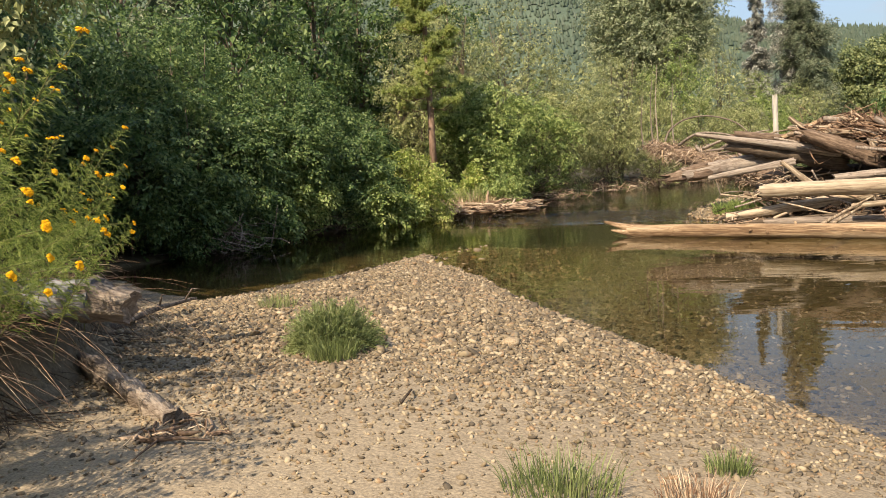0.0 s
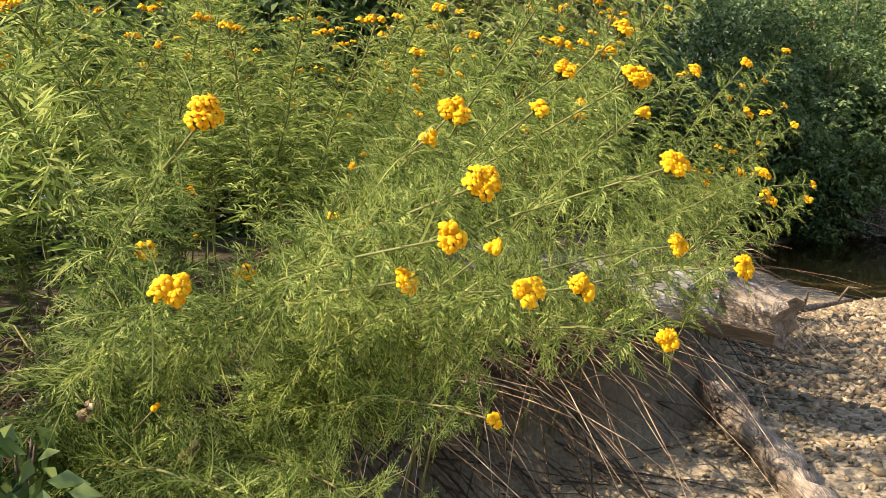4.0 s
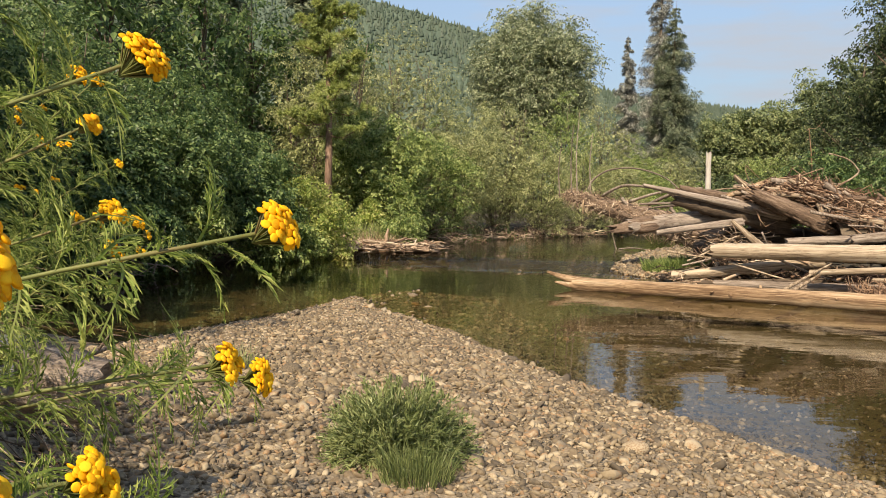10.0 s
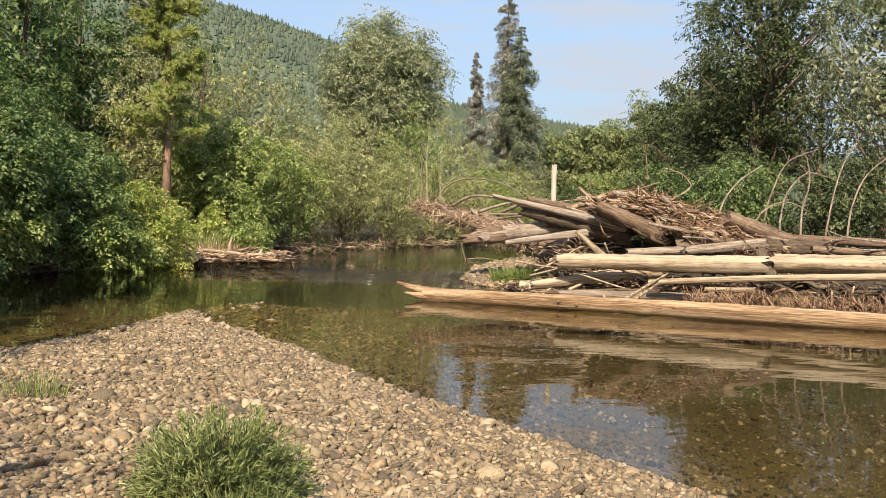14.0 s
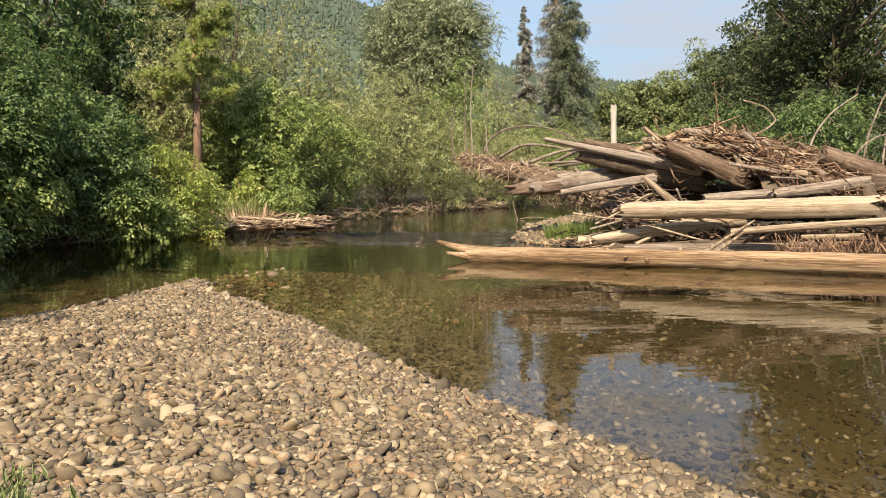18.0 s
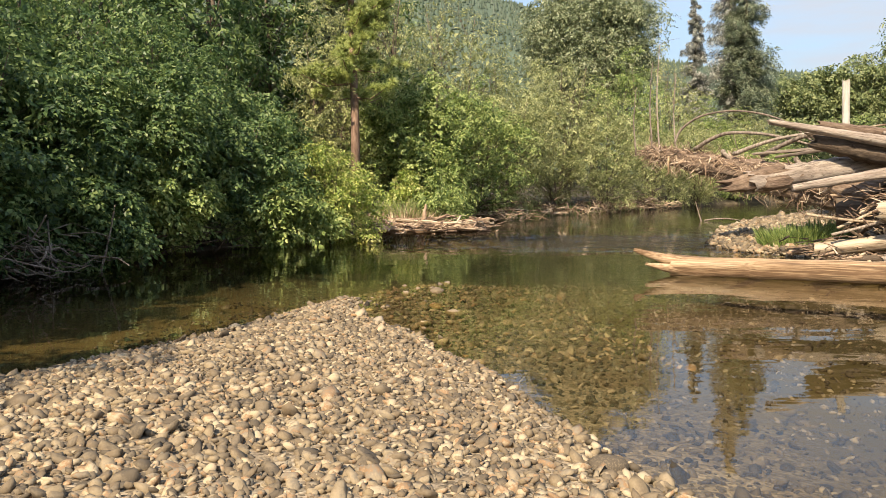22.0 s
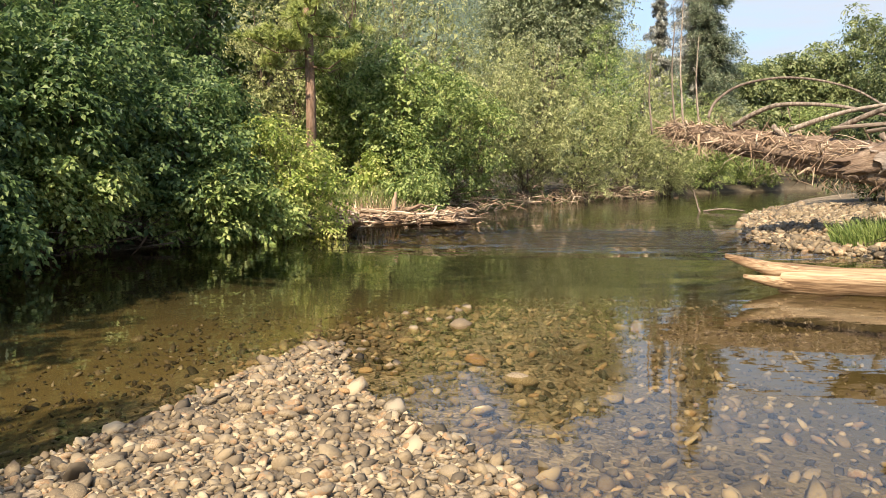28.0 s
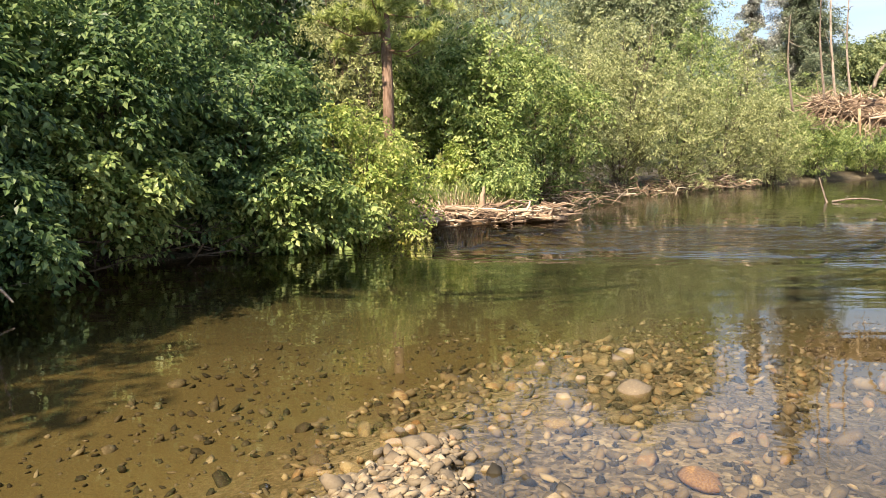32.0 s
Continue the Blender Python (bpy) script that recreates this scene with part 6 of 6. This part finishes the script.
def stalks(name, label, material, seed, count, inward, rise, reach, radius):
    r = random.Random(seed)
    g = Geo()
    for _ in range(count):
        x, y, z = edge_point(r, r.uniform(*inward))
        if y > 1.7 and r.random() < 0.75:
            continue
        a = math.atan2(-0.1, 0.9) + r.gauss(0.1, 0.8)
        L = reach * r.uniform(0.35, 1.2)
        out = Vector((math.cos(a), math.sin(a), 0))
        bow = Vector((-out.y, out.x, 0)) * r.gauss(0, 0.16) * L
        p = [Vector((x, y, z - 0.05 + r.uniform(0, 0.08)))]
        up, sag = rise * L * r.uniform(0.1, 1), (0.28 + 0.25 * (rise < 1)) * L * r.uniform(0.1, 1.3)
        for u in (0.3, 0.6, 0.85, 1.0):
            p.append(p[0] + out * L * u + bow * u * u + Vector((0, 0, up * u - (up * 0.5 + sag) * u ** 2.4)))
            p[-1].z = max(p[-1].z, bank_z(p[-1].x, p[-1].y) + 0.01)
        w = radius * r.uniform(0.5, 1.4)
        g.tube(p, [w, w * 0.9, w * 0.75, w * 0.55, w * 0.35], 4, cap=False)
    return tagged(new(name, g.mesh(name, material)), label, "dead plants", kind="stuff")


stalks("dry_stalks", "dry reddish-brown dead stalks under the tansy", M_STRAW, 400, 1900, (0.35, 1.9), 1.0, 0.7, 0.003)
stalks("dry_stalks", "long dry bent stems hanging over the bank edge", M_ROOT, 401, 330, (0.2, 0.8), 0.2, 1.1, 0.0032)
stalks("dry_stalks", "pale dry stems drooping from the bank edge", M_STRAW, 404, 260, (0.2, 0.6), 0.15, 1.3, 0.003)
stalks("dry_stalks", "upright dry brown stems along the foot of the tansy", M_STRAW, 403, 900, (0.1, 0.7), 1.7, 0.6, 0.003)
stick("long pale grey branch lying at the foot of the bank", [(-3.55, 4.9, 0.52), (-3.62, 6.0, 0.56), (-3.74, 7.1, 0.5)], 0.05, 0.02, M_GREYWOOD, 415, name="branch", category="branch", forks=2)
stalks("exposed_roots", "dark exposed roots on the undercut bank", M_DARKWOOD, 402, 1000, (0.0, 0.5), -0.25, 0.7, 0.005)
log("grey_log", "silver-grey weathered log end under the tansy", (-2.02, 2.6, 1.2), (-4.3, 2.4, 1.34), 0.165, 0.18, M_SILVER, 410, ragged=0.4, grain=0.03, sides=20, group="")
log("crumbled_wood", "crumbling grey end of a weathered log", (-1.76, 2.64, 1.13), (-2.06, 2.6, 1.19), 0.125, 0.166, M_GREYWOOD, 416, ragged=0.6, lump=0.1, grain=0.1, sides=22, rings=9, group="", category="driftwood", stubs=0)
log("rotten_log", "short crumbling log with a splintered end on the gravel", (-0.83, 1.7, 0.5), (-2.35, 2.9, 0.6), 0.075, 0.1, M_GREYWOOD, 411, ragged=1.8, lump=0.32, rings=24, sides=16, group="")
tangle("wood_splinters", "pale splinters beside the rotten log", M_STICK, 412, 60, lambda r: (-0.7 + r.gauss(0, 0.16), 1.5 + r.gauss(0, 0.14), 0.46 + r.random() * 0.05), 0.3, 0.008, flat=0.05, prefer=(0.8, -0.5, 0))
stick("dark bent twig lying on the sand", [(0.64, 2.26, ground_z(0.64, 2.26) + 0.02), (0.66, 2.42, ground_z(0.66, 2.42) + 0.06), (0.62, 2.62, ground_z(0.62, 2.62) + 0.03)], 0.012, 0.006, M_DARKWOOD, 413, name="twig", category="twig")


# ---- stones of the bar and the river bed ----
PHI = (1 + 5 ** 0.5) / 2
ICO = unit(np.array([(-1, PHI, 0), (1, PHI, 0), (-1, -PHI, 0), (1, -PHI, 0), (0, -1, PHI), (0, 1, PHI), (0, -1, -PHI), (0, 1, -PHI), (PHI, 0, -1), (PHI, 0, 1), (-PHI, 0, -1), (-PHI, 0, 1)], float))
ICO_F = np.array([(0, 11, 5), (0, 5, 1), (0, 1, 7), (0, 7, 10), (0, 10, 11), (1, 5, 9), (5, 11, 4), (11, 10, 2), (10, 7, 6), (7, 1, 8), (3, 9, 4), (3, 4, 2), (3, 2, 6), (3, 6, 8), (3, 8, 9), (4, 9, 5), (2, 4, 11), (6, 2, 10), (8, 6, 7), (9, 8, 1)])


def finer(v, f):
    v, seen, out = [tuple(p) for p in v], {}, []

    def mid(a, b):
        k = (min(a, b), max(a, b))
        if k not in seen:
            p = (np.array(v[a]) + np.array(v[b])) / 2
            seen[k] = len(v)
            v.append(tuple(p / np.linalg.norm(p)))
        return seen[k]
    for a, b, c in f:
        x, y, z = mid(a, b), mid(b, c), mid(c, a)
        out += [(a, x, z), (b, y, x), (c, z, y), (x, y, z)]
    return np.array(v), np.array(out)


ICO2, ICO2_F = finer(ICO, ICO_F)


def stone_field(name, label, x, y, r, seed, tv, tf, sink=0.3, flat=(0.36, 0.78), material=None):
    rng = np.random.default_rng(seed)
    n, k = len(x), len(tv)
    a = rng.random(n) * 6.283
    r = r * np.clip(0.42 + y / 9, 0.42, 1.0)
    sx, sy, sz = r * rng.uniform(0.85, 1.5, n), r * rng.uniform(0.65, 1.05, n), r * rng.uniform(*flat, n)
    t = np.repeat(tv[None], n, 0)
    t = t * (1 + rng.normal(size=(n, k, 1)) * 0.15)
    t = np.sign(t) * np.abs(t) ** 0.82
    p = t * np.stack([sx, sy, sz], 1)[:, None]
    tilt = rng.normal(size=(n, 2)) * 0.36
    p[:, :, 2] += p[:, :, 0] * tilt[:, :1] + p[:, :, 1] * tilt[:, 1:]
    c, s = np.cos(a)[:, None], np.sin(a)[:, None]
    X, Y = p[:, :, 0] * c - p[:, :, 1] * s, p[:, :, 0] * s + p[:, :, 1] * c
    Z = p[:, :, 2] + (height(x, y) + sz * (1 - 2 * sink))[:, None]
    v = np.stack([X + x[:, None], Y + y[:, None], Z], 2).reshape(-1, 3)
    f = (np.arange(n)[:, None, None] * k + tf[None]).reshape(-1, 3)
    ob = new(name, array_mesh(name, v, f, material or M_STONE, True))
    ob.parent = ground
    ob["label"], ob["kind"] = label, "stuff"
    return ob


rng = np.random.default_rng(500)


def scatter(n, lo, hi, keep):
    x, y = rng.uniform(lo[0], hi[0], n), rng.uniform(lo[1], hi[1], n)
    m = keep(x, y)
    return x[m], y[m]


def dry(x, y):
    b, k = inside(BAR, x, y), inside(BANK, x, y)
    sandy = np.clip((y - 0.3 + 0.8 * wob(x, y, 0.9, 6)) / 2.6, 0.28, 1)
    return (b > -0.05) & (k < 0.1) & (rng.random(len(x)) < sandy)


def wet(x, y):
    b = inside(BAR, x, y)
    z = height(x, y)
    silty = np.clip((x + 3.6 - (y - 13) * 0.16) / 1.6, 0.4, 1)
    return (b <= 0.05) & (z > -0.95) & (z < 0.06) & (rng.random(len(x)) < np.exp(b / 5.0) * 1.15 * silty)


x, y = scatter(88000, (-4.8, 0.3), (4.4, 17), dry)
stone_field("pebbles", "tan and grey river pebbles", x, y, np.exp(rng.normal(math.log(0.0208), 0.33, len(x))), 501, ICO, ICO_F)
x, y = scatter(4600, (-4.4, 3.5), (3.5, 17), dry)
r, near = np.exp(rng.normal(math.log(0.032), 0.25, len(x))), (y > 4) & (y < 9)
stone_field("stones", "rounded tan, grey and rusty river stones", x[near], y[near], r[near], 502, ICO2, ICO2_F)
stone_field("stones", "rounded tan, grey and rusty river stones", x[~near], y[~near], r[~near], 512, ICO, ICO_F)
x, y = scatter(46000, (-6, 2.5), (8, 23), wet)
stone_field("submerged_stones", "brown river stones under shallow water", x, y, np.exp(rng.normal(math.log(0.019), 0.42, len(x))), 503, ICO, ICO_F, material=M_WET)
x, y = scatter(9000, (-3.4, 13), (1.5, 21), lambda x, y: (height(x, y) > -0.3) & (height(x, y) < 0.03) & (rng.random(len(x)) < 0.2))
stone_field("stones", "pale and rusty stones in the shallows", x, y, np.exp(rng.normal(math.log(0.03), 0.35, len(x))), 506, ICO, ICO_F, sink=0.15)
x, y = scatter(9000, (4.4, 22.4), (10, 39), lambda x, y: inside(JAMBANK, x, y) > -0.1)
stone_field("pebbles", "pale pebbles on the spit beside the jam", x, y, np.exp(rng.normal(math.log(0.05), 0.35, len(x))) * 1.15, 504, ICO, ICO_F)
x, y = scatter(1500, (-6, 32.5), (-1.5, 50), lambda x, y: (inside(FAR, x, y) > -0.3) & (inside(FAR, x, y) < 0.8))
stone_field("pebbles", "pale pebbles on the far shore", x, y, np.exp(rng.normal(math.log(0.05), 0.35, len(x))), 505, ICO, ICO_F)

# single cobbles along the crest of the bar and round its tip
shapes = []
for k in range(10):
    v = ICO2 * (1 + rng.normal(size=(len(ICO2), 1)) * 0.06) * np.array([rng.uniform(1.0, 1.45), rng.uniform(0.75, 1.0), rng.uniform(0.42, 0.72)])
    shapes.append(array_mesh("cobble", v, ICO2_F, M_RUSTY if k == 3 else M_COBBLE, True))
x1, y1 = scatter(1500, (-3.2, 4), (2.2, 15), dry)
x2, y2 = scatter(2200, (-3.4, 12), (0.6, 19), lambda x, y: (height(x, y) > -0.12) & (height(x, y) < 0.06))
x, y = np.concatenate([x1[:70], x2[:225]]), np.concatenate([y1[:70], y2[:225]])
for k, (a, b) in enumerate(zip(x, y)):
    r = math.exp(rng.normal(math.log(0.029 if k < 70 else 0.036), 0.28))
    cobble = new("cobble", shapes[k % 10])
    cobble.parent = ground
    cobble.matrix_basis = pose(a, b, ground_z(a, b) + r * 0.3, rng.normal() * 9, rng.normal() * 9, rng.uniform(0, 360)) @ Matrix.Diagonal((r, r, r, 1))
# the larger marked stones: pale and rusty ones that stand out
for a, b, r, k in [(1.05, 4.9, 0.09, 0), (-1.84, 6.79, 0.1, 1), (-1.49, 17.14, 0.12, 2), (-1.33, 15.74, 0.09, 3), (-1.01, 15.08, 0.1, 4), (0.37, 9.36, 0.09, 5)]:
    cobble = new("cobble", shapes[k])
    cobble.parent = ground
    cobble.matrix_basis = pose(a, b, max(ground_z(a, b), -0.06) + r * 0.25, 4, -5, 40 * k) @ Matrix.Diagonal((r, r, r, 1))
